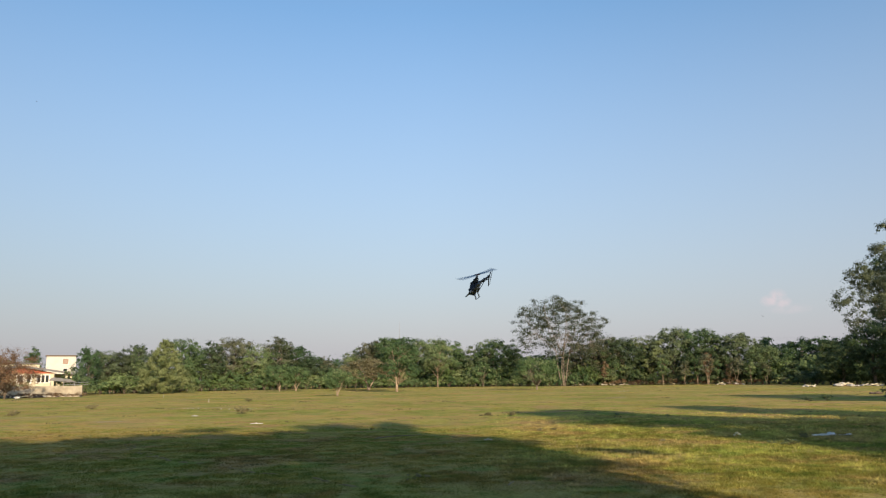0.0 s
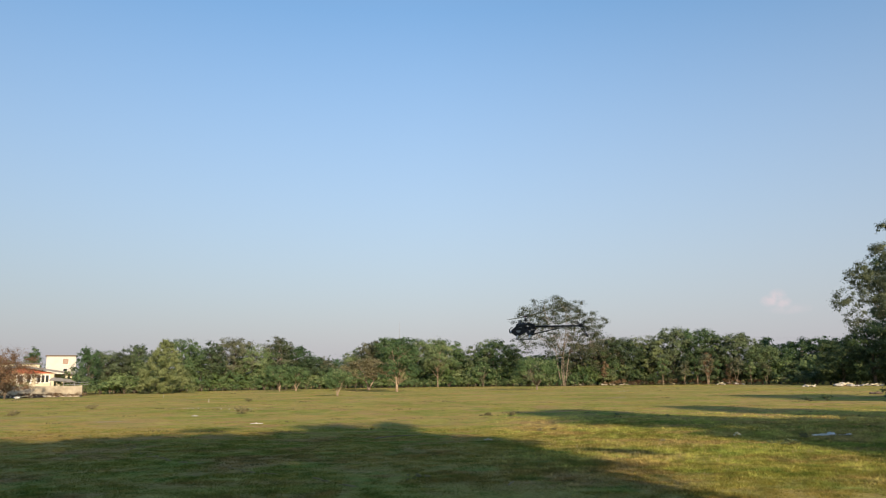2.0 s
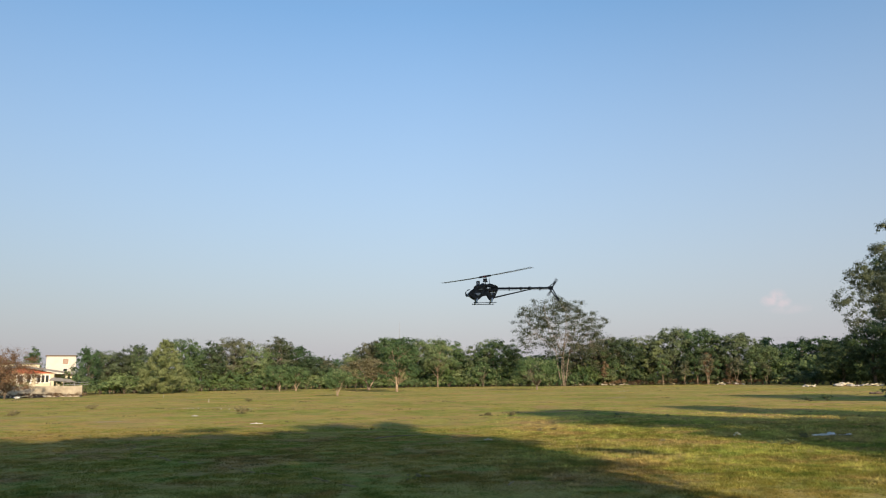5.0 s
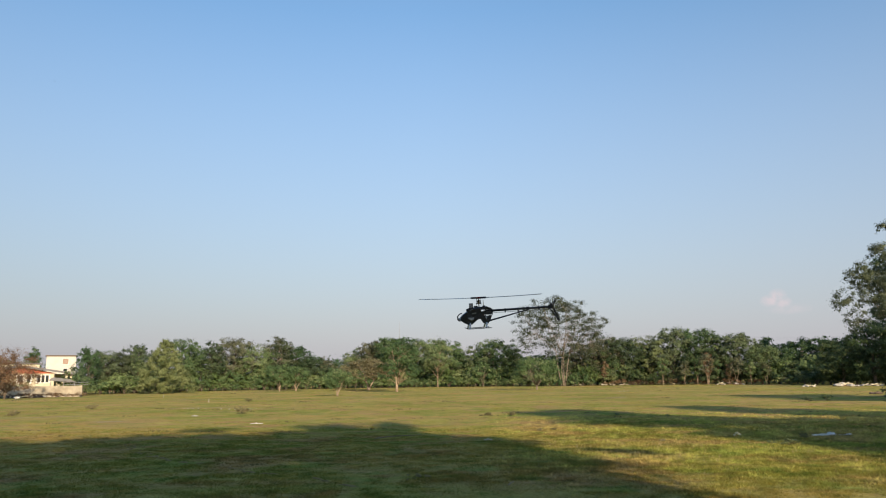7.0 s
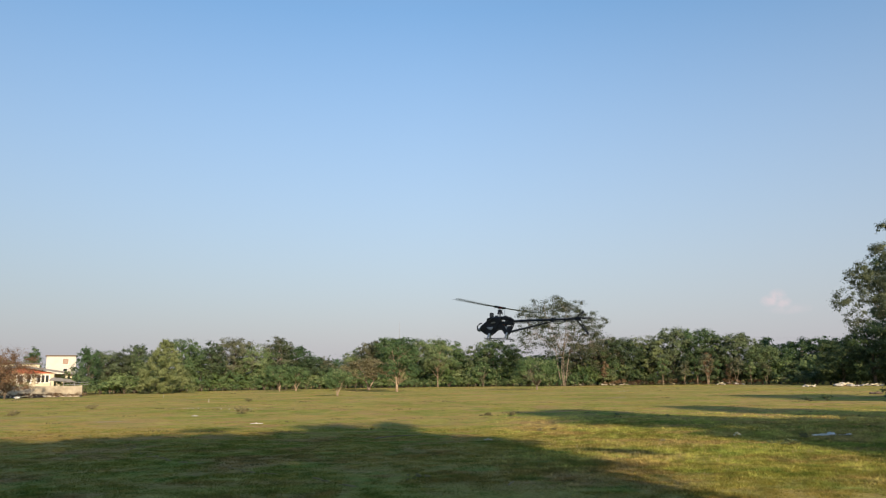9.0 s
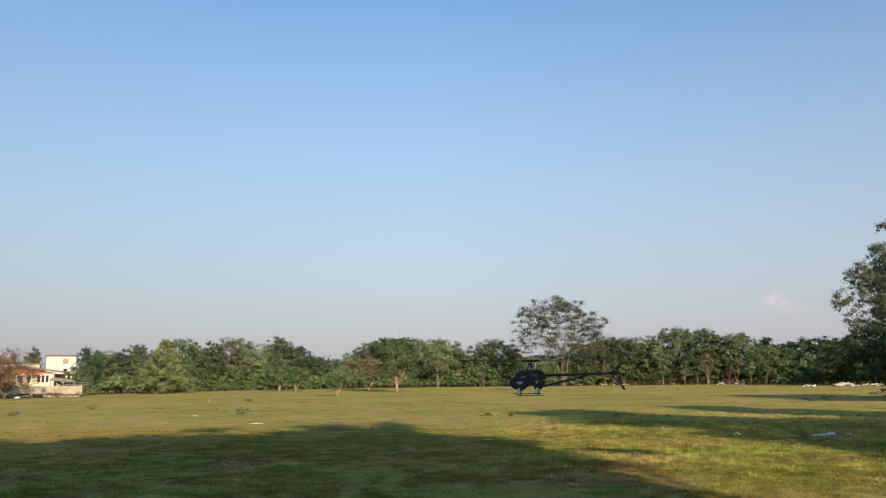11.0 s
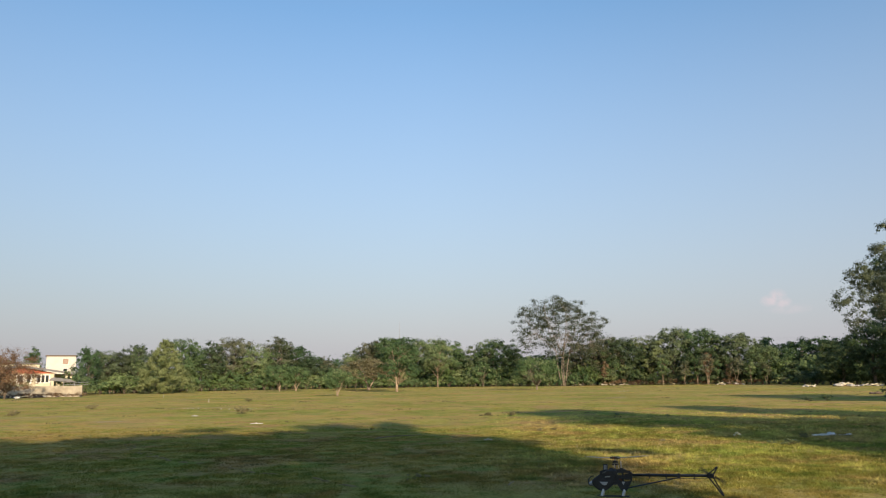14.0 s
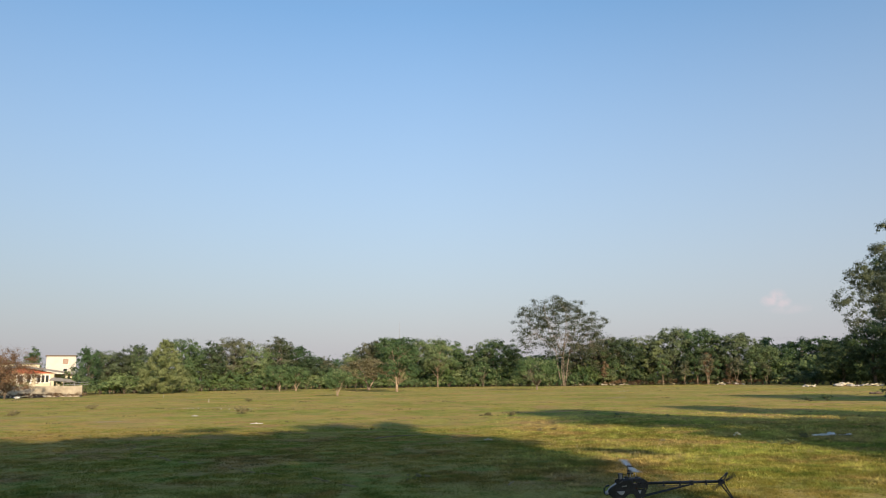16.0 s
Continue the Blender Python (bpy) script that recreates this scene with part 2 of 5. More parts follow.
CARBON = surface("carbon_plate", (0.026, 0.027, 0.031), (0.046, 0.047, 0.053), 60, 0.5, 0.05, spec=0.45)
ALLOY = surface("silver_alloy", (0.55, 0.55, 0.55), (0.65, 0.65, 0.65), 30, 0.3, 0.0, 1.0)
RED_ANOD = surface("dark_red_anodised", (0.14, 0.015, 0.015), (0.19, 0.02, 0.02), 30, 0.35, 0.0, 0.6)
DULL_DECAL = surface("dull_green_grey_decal", (0.22, 0.23, 0.21), (0.30, 0.31, 0.28), 12, 0.4, 0.0)
DARK_ALLOY = surface("dark_alloy", (0.16, 0.155, 0.15), (0.24, 0.23, 0.22), 30, 0.35, 0.0, 1.0)
COPPER = surface("copper_brown_motor", (0.11, 0.045, 0.025), (0.17, 0.07, 0.04), 40, 0.4, 0.0, 0.5)
GREY_DECAL = surface("pale_grey_decal", (0.40, 0.41, 0.43), (0.52, 0.53, 0.55), 12, 0.4, 0.0)
BLADE_MAT = surface("grey_blade", (0.24, 0.235, 0.22), (0.30, 0.29, 0.275), 14, 0.35, 0.0)
METAL_GREY = surface("galvanised_steel", (0.30, 0.30, 0.31), (0.42, 0.42, 0.43), 5, 0.5, 0.0, 0.8)


# ---- mesh helpers ----
def fast_mesh(name, verts, faces, material, smooth=False):
    """A mesh from arrays: n x 3 corners and m x k corner numbers."""
    verts, faces = np.asarray(verts, np.float32), np.asarray(faces, np.int32)
    me = bpy.data.meshes.new(name)
    me.vertices.add(len(verts))
    me.vertices.foreach_set("co", verts.ravel())
    k = faces.shape[1]
    me.loops.add(faces.size)
    me.loops.foreach_set("vertex_index", faces.ravel())
    me.polygons.add(len(faces))
    me.polygons.foreach_set("loop_start", np.arange(0, faces.size, k, dtype=np.int32))
    me.polygons.foreach_set("loop_total", np.full(len(faces), k, np.int32))
    if smooth:
        me.polygons.foreach_set("use_smooth", np.ones(len(faces), bool))
    me.materials.append(material)
    me.update(calc_edges=True)
    return me


def finish(bm, name, material, smooth=False):
    me = bpy.data.meshes.new(name)
    bmesh.ops.recalc_face_normals(bm, faces=bm.faces)
    bm.to_mesh(me)
    bm.free()
    me.materials.append(material)
    if smooth:
        for p in me.polygons:
            p.use_smooth = True
    return me


def part(name, bm, material, parent, label="", smooth=False):
    """ONE mesh object under a thing or a part; bm may be a bmesh or a finished mesh."""
    me = bm if isinstance(bm, bpy.types.Mesh) else finish(bm, name, material, smooth)
    ob = new(name, me)
    ob.parent = parent
    if label:
        ob["label"] = label
    return ob


def thing(name, m, label, category, group="", kind=""):
    ob = new(name)
    ob.empty_display_size = 0.2
    ob.matrix_basis = m
    return tagged(ob, label, category, group, kind)


def add_box(bm, x0, x1, y0, y1, z0, z1, bevel=0.0):
    r = bmesh.ops.create_cube(bm, size=1.0, matrix=Matrix.Translation(((x0 + x1) / 2, (y0 + y1) / 2, (z0 + z1) / 2))
                              @ Matrix.Diagonal((x1 - x0, y1 - y0, z1 - z0, 1)))
    if bevel:
        edges = list({e for v in r["verts"] for e in v.link_edges})
        bmesh.ops.bevel(bm, geom=edges, offset=bevel, segments=1, affect="EDGES", profile=0.5)
    return bm


def box(x0, x1, y0, y1, z0, z1, bevel=0.0):
    return add_box(bmesh.new(), x0, x1, y0, y1, z0, z1, bevel)


def add_tube(bm, points, radii, sides=8, caps=True):
    """A tapered tube along points."""
    pts = [Vector(p) for p in points]
    if isinstance(radii, (int, float)):
        radii = [radii] * len(pts)
    rings = []
    for i, p in enumerate(pts):
        d = (pts[min(i + 1, len(pts) - 1)] - pts[max(i - 1, 0)]).normalized()
        u = d.cross(Vector((0, 0, 1)) if abs(d.z) < 0.9 else Vector((1, 0, 0))).normalized()
        w = d.cross(u)
        rings.append([bm.verts.new(p + (u * math.cos(a) + w * math.sin(a)) * radii[i])
                      for a in (2 * math.pi * k / sides for k in range(sides))])
    for a, b in zip(rings, rings[1:]):
        for k in range(sides):
            bm.faces.new((a[k], a[(k + 1) % sides], b[(k + 1) % sides], b[k]))
    if caps:
        bm.faces.new(rings[0][::-1])
        bm.faces.new(rings[-1])
    return bm


def tube(points, radii, sides=8):
    return add_tube(bmesh.new(), points, radii, sides)


def add_plate(bm, outline, y0, y1, bevel=0.0):
    """A flat plate with an outline of (x, z) corners, from y0 to y1."""
    a = [bm.verts.new((x, y0, z)) for x, z in outline]
    b = [bm.verts.new((x, y1, z)) for x, z in outline]
    bm.faces.new(a)
    bm.faces.new(b[::-1])
    n = len(outline)
    for k in range(n):
        bm.faces.new((a[k], b[k], b[(k + 1) % n], a[(k + 1) % n]))
    if bevel:
        bmesh.ops.bevel(bm, geom=list(bm.edges), offset=bevel, segments=1, affect="EDGES", profile=0.5)
    return bm


def plate(outline, y0, y1, bevel=0.0):
    return add_plate(bmesh.new(), outline, y0, y1, bevel)


def value_noise(x, y, size, seed):
    """Smooth noise from 0 to 1 for arrays of places."""
    g = np.random.RandomState(seed).rand(64, 64)
    u, v = np.asarray(x) / size, np.asarray(y) / size
    i, j = np.floor(u).astype(int), np.floor(v).astype(int)
    fu, fv = u - i, v - j
    fu, fv = fu * fu * (3 - 2 * fu), fv * fv * (3 - 2 * fv)
    i0, i1, j0, j1 = i % 64, (i + 1) % 64, j % 64, (j + 1) % 64
    return (g[i0, j0] * (1 - fu) + g[i1, j0] * fu) * (1 - fv) + (g[i0, j1] * (1 - fu) + g[i1, j1] * fu) * fv


def ground_z(x, y):
    """Height of the field: gentle humps near by, flat far off."""
    near = np.clip(1.4 - np.asarray(y) / 90.0, 0.2, 1.0)
    return ((value_noise(x, y, 3.0, 5) - 0.5) * 0.07 + (value_noise(x, y, 9.0, 6) - 0.5) * 0.14) * near


# ---- ground ----
def graded(lo, hi, fine_lo, fine_hi, step):
    out, s = list(np.arange(fine_lo, fine_hi + step / 2, step)), step
    while out[-1] < hi:
        s *= 1.35
        out.append(out[-1] + s)
    s = step
    while out[0] > lo:
        s *= 1.35
        out.insert(0, out[0] - s)
    return np.array(out)


def build_ground():
    gx, gy = graded(-3500, 3500, -24, 26, 0.5), graded(-600, 4300, 4, 60, 0.5)
    X, Y = np.meshgrid(gx, gy, indexing="ij")
    Z = ground_z(X, Y)
    n, k = X.shape
    idx = np.arange(n * k).reshape(n, k)
    faces = np.stack([idx[:-1, :-1], idx[1:, :-1], idx[1:, 1:], idx[:-1, 1:]], -1).reshape(-1, 4)
    ob = new("ground", fast_mesh("ground", np.stack([X, Y, Z], -1).reshape(-1, 3), faces, GRASS_SOIL, True))
    tagged(ob, "wide flat field of cropped green and straw-coloured grass", "field", kind="structure")


build_ground()


# bare patches: x, y, half length, half width, turn
BARE = ((13.3, 60, 0.9, 0.8, 0), (15.2, 59.5, 0.6, 0.6, 0), (-7.5, 72, 2.0, 0.7, 0),
        (-15.0, 48, 2.6, 0.35, 3), (-20.0, 38.5, 3.4, 0.3, 4), (-14.4, 33.7, 0.7, 0.9, 10), (2.6, 10.6, 0.6, 0.12, 8), (6.0, 76, 1.6, 0.6, 0), (-24.0, 72, 2.4, 0.6, -4))


# a faint winding footpath worn through the grass, broken into short bare stretches
TRACK = ((-8.73, 21.18), (-7.02, 18.07), (-5.98, 16.4), (-5.16, 15.49), (-4.6, 15.05), (-3.28, 13.73), (-2.5, 13.3), (-1.5, 12.06), (-0.58, 11.45))
track_rng = random.Random(5)
WORN = []
for (ax, ay), (bx, by) in zip(TRACK, TRACK[1:]):
    n = max(2, round(math.hypot(bx - ax, by - ay) / 0.17))
    for k in range(n):
        if track_rng.random() < (0.5 if ay > 14 else 0.25):
            f = (k + track_rng.random()) / n
            WORN.append((ax + (bx - ax) * f + track_rng.uniform(-0.1, 0.1), ay + (by - ay) * f + track_rng.uniform(-0.1, 0.1),
                         track_rng.uniform(0.06, 0.24), track_rng.uniform(0.025, 0.07), math.degrees(math.atan2(by - ay, bx - ax)) + track_rng.uniform(-18, 18)))


def on_bare(x, y):
    """Where the grass is worn away."""
    hit = np.zeros(np.shape(x), bool)
    for px, py, a, b, t in BARE:
        c, s = math.cos(radians(t)), math.sin(radians(t))
        u, v = (x - px) * c + (y - py) * s, (y - py) * c - (x - px) * s
        hit |= (u / a) ** 2 + (v / b) ** 2 < 0.8
    near = (np.abs(x + 4.5) < 5) & (np.abs(y - 16) < 6)
    hx, hy = x[near], y[near]
    hit_near = np.zeros(hx.shape, bool)
    for px, py, a, b, t in WORN:
        c, s = math.cos(radians(t)), math.sin(radians(t))
        u, v = (hx - px) * c + (hy - py) * s, (hy - py) * c - (hx - px) * s
        hit_near |= (u / a) ** 2 + (v / b) ** 2 < 1.0
    hit[near] |= hit_near
    return hit


def bare_patch(px, py, a, b, turn, seed, soil):
    n, rings = 28, 3
    ang = np.linspace(0, 2 * np.pi, n, endpoint=False)
    edge_r = 0.7 + 0.5 * value_noise(ang * 3 + seed * 7, ang * 0 + seed, 1.0, seed)
    edge_r[-4:] = edge_r[-4:] * np.linspace(0.8, 0, 4) + edge_r[0] * (1 - np.linspace(0.8, 0, 4))
    c, s = math.cos(radians(turn)), math.sin(radians(turn))
    pts = [(px, py)]
    for k in range(1, rings + 1):
        u, v = np.cos(ang) * a * edge_r * k / rings, np.sin(ang) * b * edge_r * k / rings
        pts += list(zip(px + u * c - v * s, py + u * s + v * c))
    pts = np.array(pts)
    rise = np.concatenate([[1.0], np.repeat(1 - np.arange(1, rings + 1) / rings, n)])
    z = ground_z(pts[:, 0], pts[:, 1]) + 0.004 + 0.016 * rise ** 0.5
    tri = []
    for i in range(n):
        j = (i + 1) % n
        tri.append((0, 1 + i, 1 + j))
        for k in range(rings - 1):
            p, q = 1 + k * n, 1 + (k + 1) * n
            tri += [(p + i, q + i, q + j), (p + i, q + j, p + j)]
    ob = new("bare_soil", fast_mesh("bare_soil", np.column_stack([pts, z]), np.array(tri), soil, True))
    tagged(ob, "worn patch of pale sandy soil in the grass", "soil", "bare patches", kind="structure")


EARTH = surface("trodden_earth", (0.17, 0.128, 0.050), (0.27, 0.205, 0.085), 6.0, 1.0, 0.5, fine=25.0, spec=0.1)
SAND = surface("sandy_soil", (0.29, 0.225, 0.105), (0.41, 0.33, 0.165), 3.0, 1.0, 0.5, fine=25.0, stain=(0.13, 0.11, 0.05), coords="Object", spec=0.1)
for k, row in enumerate(list(BARE) + WORN):
    bare_patch(*row, k + 1, SAND if k < len(BARE) else EARTH)


def grass_blades(name, label, y0, y1, count, height, width, seed, spread=math.pi, even=0.3, material=None, mask=None, flop=1.5):
    rs = np.random.RandomState(seed)
    y = y0 * (y1 / y0) ** rs.rand(count)
    x = (rs.rand(count) * 2 - 1) * (0.6 * y + 1.0)
    tuft = value_noise(x, y, 0.45, seed + 1) * 0.6 + value_noise(x, y, 1.7, seed + 2) * 0.4
    keep = rs.rand(count) < np.clip((tuft - 0.22) * 2.4, even, 1.0)
    keep &= ~on_bare(x, y) | (rs.rand(count) < 0.3)
    keep &= rs.rand(count) < np.clip((value_noise(x, y, 2.3, 90) * 0.65 + value_noise(x, y, 0.7, 91) * 0.35 - 0.18) * 5.5, 0.7, 1)
    if mask is not None:
        keep &= rs.rand(count) < mask(x, y)
    x, y, tuft = x[keep], y[keep], tuft[keep]
    n = len(x)
    rank = np.clip((x - 0.5) / 4, 0, 1) * np.clip((y - 11) / 4, 0, 1) * np.clip((34 - y) / 8, 0, 1)
    mound = value_noise(x, y, 0.28, seed + 3) * (0.35 + 0.65 * value_noise(x, y, 1.3, seed + 4))
    h = height * (0.55 + 0.7 * rs.rand(n)) * (0.4 + 0.4 * tuft + 2.0 * mound ** 1.5) * (1 + 0.45 * rank)
    w = width * y * (0.6 + 0.8 * rs.rand(n))
    a, lean = (rs.rand(n) - 0.5) * 2 * spread, h * (0.4 + flop * rs.rand(n))
    b = rs.rand(n) * 2 * np.pi
    base = np.stack([x, y, ground_z(x, y) - 0.01], -1)
    side = np.stack([np.cos(a) * w / 2, np.sin(a) * w / 2, np.zeros(n)], -1)
    tip = base + np.stack([np.cos(b) * lean, np.sin(b) * lean, h], -1)
    verts = np.stack([base - side, base + side, tip], 1).reshape(-1, 3)
    ob = new(name, fast_mesh(name, verts, np.arange(3 * n).reshape(-1, 3), material or GRASS_BLADE))
    tagged(ob, label, "grass", kind="stuff")


def near_mask(x, y):
    """Thins out gradually into the shorter grass beyond."""
    return np.clip((29 - y) / 13, 0, 1) ** 0.7


def mid_mask(x, y):
    return np.clip((y - 14) / 9, 0, 1)


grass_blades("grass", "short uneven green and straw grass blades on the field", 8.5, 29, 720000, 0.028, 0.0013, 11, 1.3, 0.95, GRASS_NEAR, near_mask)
grass_blades("grass", "short tufted grass further out on the field", 14, 48, 330000, 0.020, 0.0016, 21, 1.0, 0.75, mask=mid_mask)
grass_blades("grass", "sparse distant tufts of grass on the field", 48, 155, 200000, 0.020, 0.0016, 31, 0.6, 0.85)


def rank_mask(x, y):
    """Lusher, taller tussocks beyond the shade, where sunlight is put into their colour."""
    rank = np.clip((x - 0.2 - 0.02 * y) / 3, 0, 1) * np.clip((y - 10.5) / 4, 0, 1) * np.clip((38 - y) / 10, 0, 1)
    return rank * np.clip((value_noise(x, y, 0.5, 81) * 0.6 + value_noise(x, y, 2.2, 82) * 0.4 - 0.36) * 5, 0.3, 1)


grass_blades("tussock_grass", "yellow-green tussocks of longer grass on the field, coloured brighter where sunlit", 10.5, 38, 760000, 0.044, 0.0007, 61, 2.0, 0.5, GRASS_RANK_LIT, rank_mask, 1.1)


def straw_mask(x, y):
    rank = np.clip((x - 1) / 3, 0, 1) * np.clip((y - 12) / 3, 0, 1) * np.clip((33 - y) / 8, 0, 1)
    return 0.05 + 0.95 * rank * (value_noise(x, y, 1.1, 77) > 0.45)


grass_blades("dry_grass", "tall dry straw stalks among the grass", 10, 34, 30000, 0.055, 0.0006, 41, material=STRAW, mask=straw_mask, flop=0.9)


def weed_tufts(count, seed):
    """Small dark tufts and droppings scattered over the whole field."""
    rs = np.random.RandomState(seed)
    cy = 24 * (140 / 24) ** rs.rand(count)
    cx = (rs.rand(count) * 2 - 1) * (0.6 * cy + 1.0)
    size = (0.03 + 0.09 * rs.rand(count) ** 2) * (1 + cy / 120)
    per = 14
    x, y, sz = (np.repeat(v, per) for v in (cx, cy, size))
    n = len(x)
    x, y = x + rs.normal(size=n) * sz * 1.6, y + rs.normal(size=n) * sz * 0.8
    h, w = sz * (0.25 + 0.35 * rs.rand(n)), sz * (0.4 + 0.5 * rs.rand(n))
    a, b = rs.rand(n) * 3.14, rs.rand(n) * 6.28
    base = np.stack([x, y, ground_z(x, y) - 0.01], -1)
    side = np.stack([np.cos(a) * w / 2, np.sin(a) * w / 2, np.zeros(n)], -1)
    tip = base + np.stack([np.cos(b) * h * 0.5, np.sin(b) * h * 0.5, h], -1)
    ob = new("weed_tufts", fast_mesh("weed_tufts", np.stack([base - side, base + side, tip], 1).reshape(-1, 3), np.arange(3 * n).reshape(-1, 3), WEED_DARK))
    tagged(ob, "small dark weed tufts dotted over the field", "weeds", kind="stuff")


WEED_DARK = foliage("weed_dark", (0.075, 0.085, 0.032), (0.125, 0.115, 0.048), (0.175, 0.140, 0.068))
weed_tufts(420, 51)


# ---- trees ----
def leaf_cloud(rs, centres, spread, per, leaf, flat, middles):
    """Many small bent leaves in clumps round the centres, facing away from the middle of their bough."""
    c = np.repeat(np.asarray(centres), per, 0)
    m = np.repeat(np.asarray(middles), per, 0) if np.ndim(middles) == 2 else middles
    n = len(c)
    off = rs.normal(size=(n, 3))
    off /= np.linalg.norm(off, axis=1, keepdims=True) + 1e-6
    r = spread * (0.25 + 0.55 * np.minimum(np.abs(rs.normal(size=(n, 1))), 1.7)) * np.repeat(0.65 + 0.7 * rs.rand(len(centres), 1), per, 0)
    p = c + off * r * np.array([1, 1, flat])
    out = p - m
    out /= np.linalg.norm(out, axis=1, keepdims=True) + 1e-6
    nor = rs.normal(size=(n, 3)) * 0.36 + off * 0.35 + out * 0.8 + np.array([0, 0, 0.3])
    nor /= np.linalg.norm(nor, axis=1, keepdims=True)
    t = np.cross(nor, rs.normal(size=(n, 3)))
    t /= np.linalg.norm(t, axis=1, keepdims=True)
    b = np.cross(nor, t)
    s = leaf * (0.6 + 0.8 * rs.rand(n, 1))
    v = np.stack([p - t * s * 0.6, p + b * s * 0.36 - nor * s * 0.12, p + t * s * 0.6, p - b * s * 0.36 - nor * s * 0.12], 1)
    return v.reshape(-1, 3), np.arange(4 * n).reshape(-1, 4)


def boughs_of(rs, h, clear, rx, count, bulk, top, core):
    """Rounded boughs (x, y, z, radius) that make up an uneven crown; top: >1 wider above, <1 pointed."""
    rz, cz = (h - clear) / 2, (h + clear) / 2
    rows, turn = [], rs.rand() * 6.28
    for k in range(count):
        dz = -0.85 + 1.6 * (k + 0.5) / count + rs.uniform(-0.1, 0.1)
        a = turn + 2.39996 * k + rs.uniform(-0.35, 0.35)
        flat = math.sqrt(max(0.05, 1 - min(abs(dz), 1.0) ** (2.6 if dz > 0 else 5.0)))
        r = min(rx, rz) * bulk * rs.uniform(0.75, 1.25)
        reach = max(rx * flat * (1 + (top - 1) * dz) * rs.uniform(0.85, 1.12) - 0.75 * r, 0)
        rows.append((math.cos(a) * reach, math.sin(a) * reach, cz + dz * max(rz - 0.75 * r, 0.1), r))
    if core:  # leafy heart of a dense crown
        rows += [(0.0, 0.0, cz + dz * rz, min(rx, rz) * q) for dz, q in ((-0.8, 0.7), (-0.4, 0.7), (0.0, 0.62), (0.35, 0.45))]
    rows = np.array(rows)
    low, high = np.min(rows[:, 2] - rows[:, 3]), np.max(rows[:, 2] + rows[:, 3])
    rows[:, 2] = clear + (rows[:, 2] - low) * (h - clear) / (high - low)
    return rows


def clumps_on(rs, boughs, n, cz, flat, fill):
    """Clump centres over the skin of the boughs, and a few inside; and the middle of each one's bough."""
    k = rs.choice(len(boughs), n, p=boughs[:, 3] ** 2 / np.sum(boughs[:, 3] ** 2))
    e = rs.normal(size=(n, 3))
    e /= np.linalg.norm(e, axis=1, keepdims=True)
    axis = boughs[k, :3] - np.array([0, 0, cz])
    axis /= np.linalg.norm(axis, axis=1, keepdims=True) + 0.3
    e += axis * 0.7 + np.array([0, 0, 0.15])
    e /= np.linalg.norm(e, axis=1, keepdims=True)
    deep = np.where(rs.rand(n) < fill, rs.rand(n) * 0.7, 0.72 + 0.28 * rs.rand(n))
    return boughs[k, :3] + e * (boughs[k, 3] * deep)[:, None] * np.array([1, 1, max(flat, 0.75)]), boughs[k, :3]


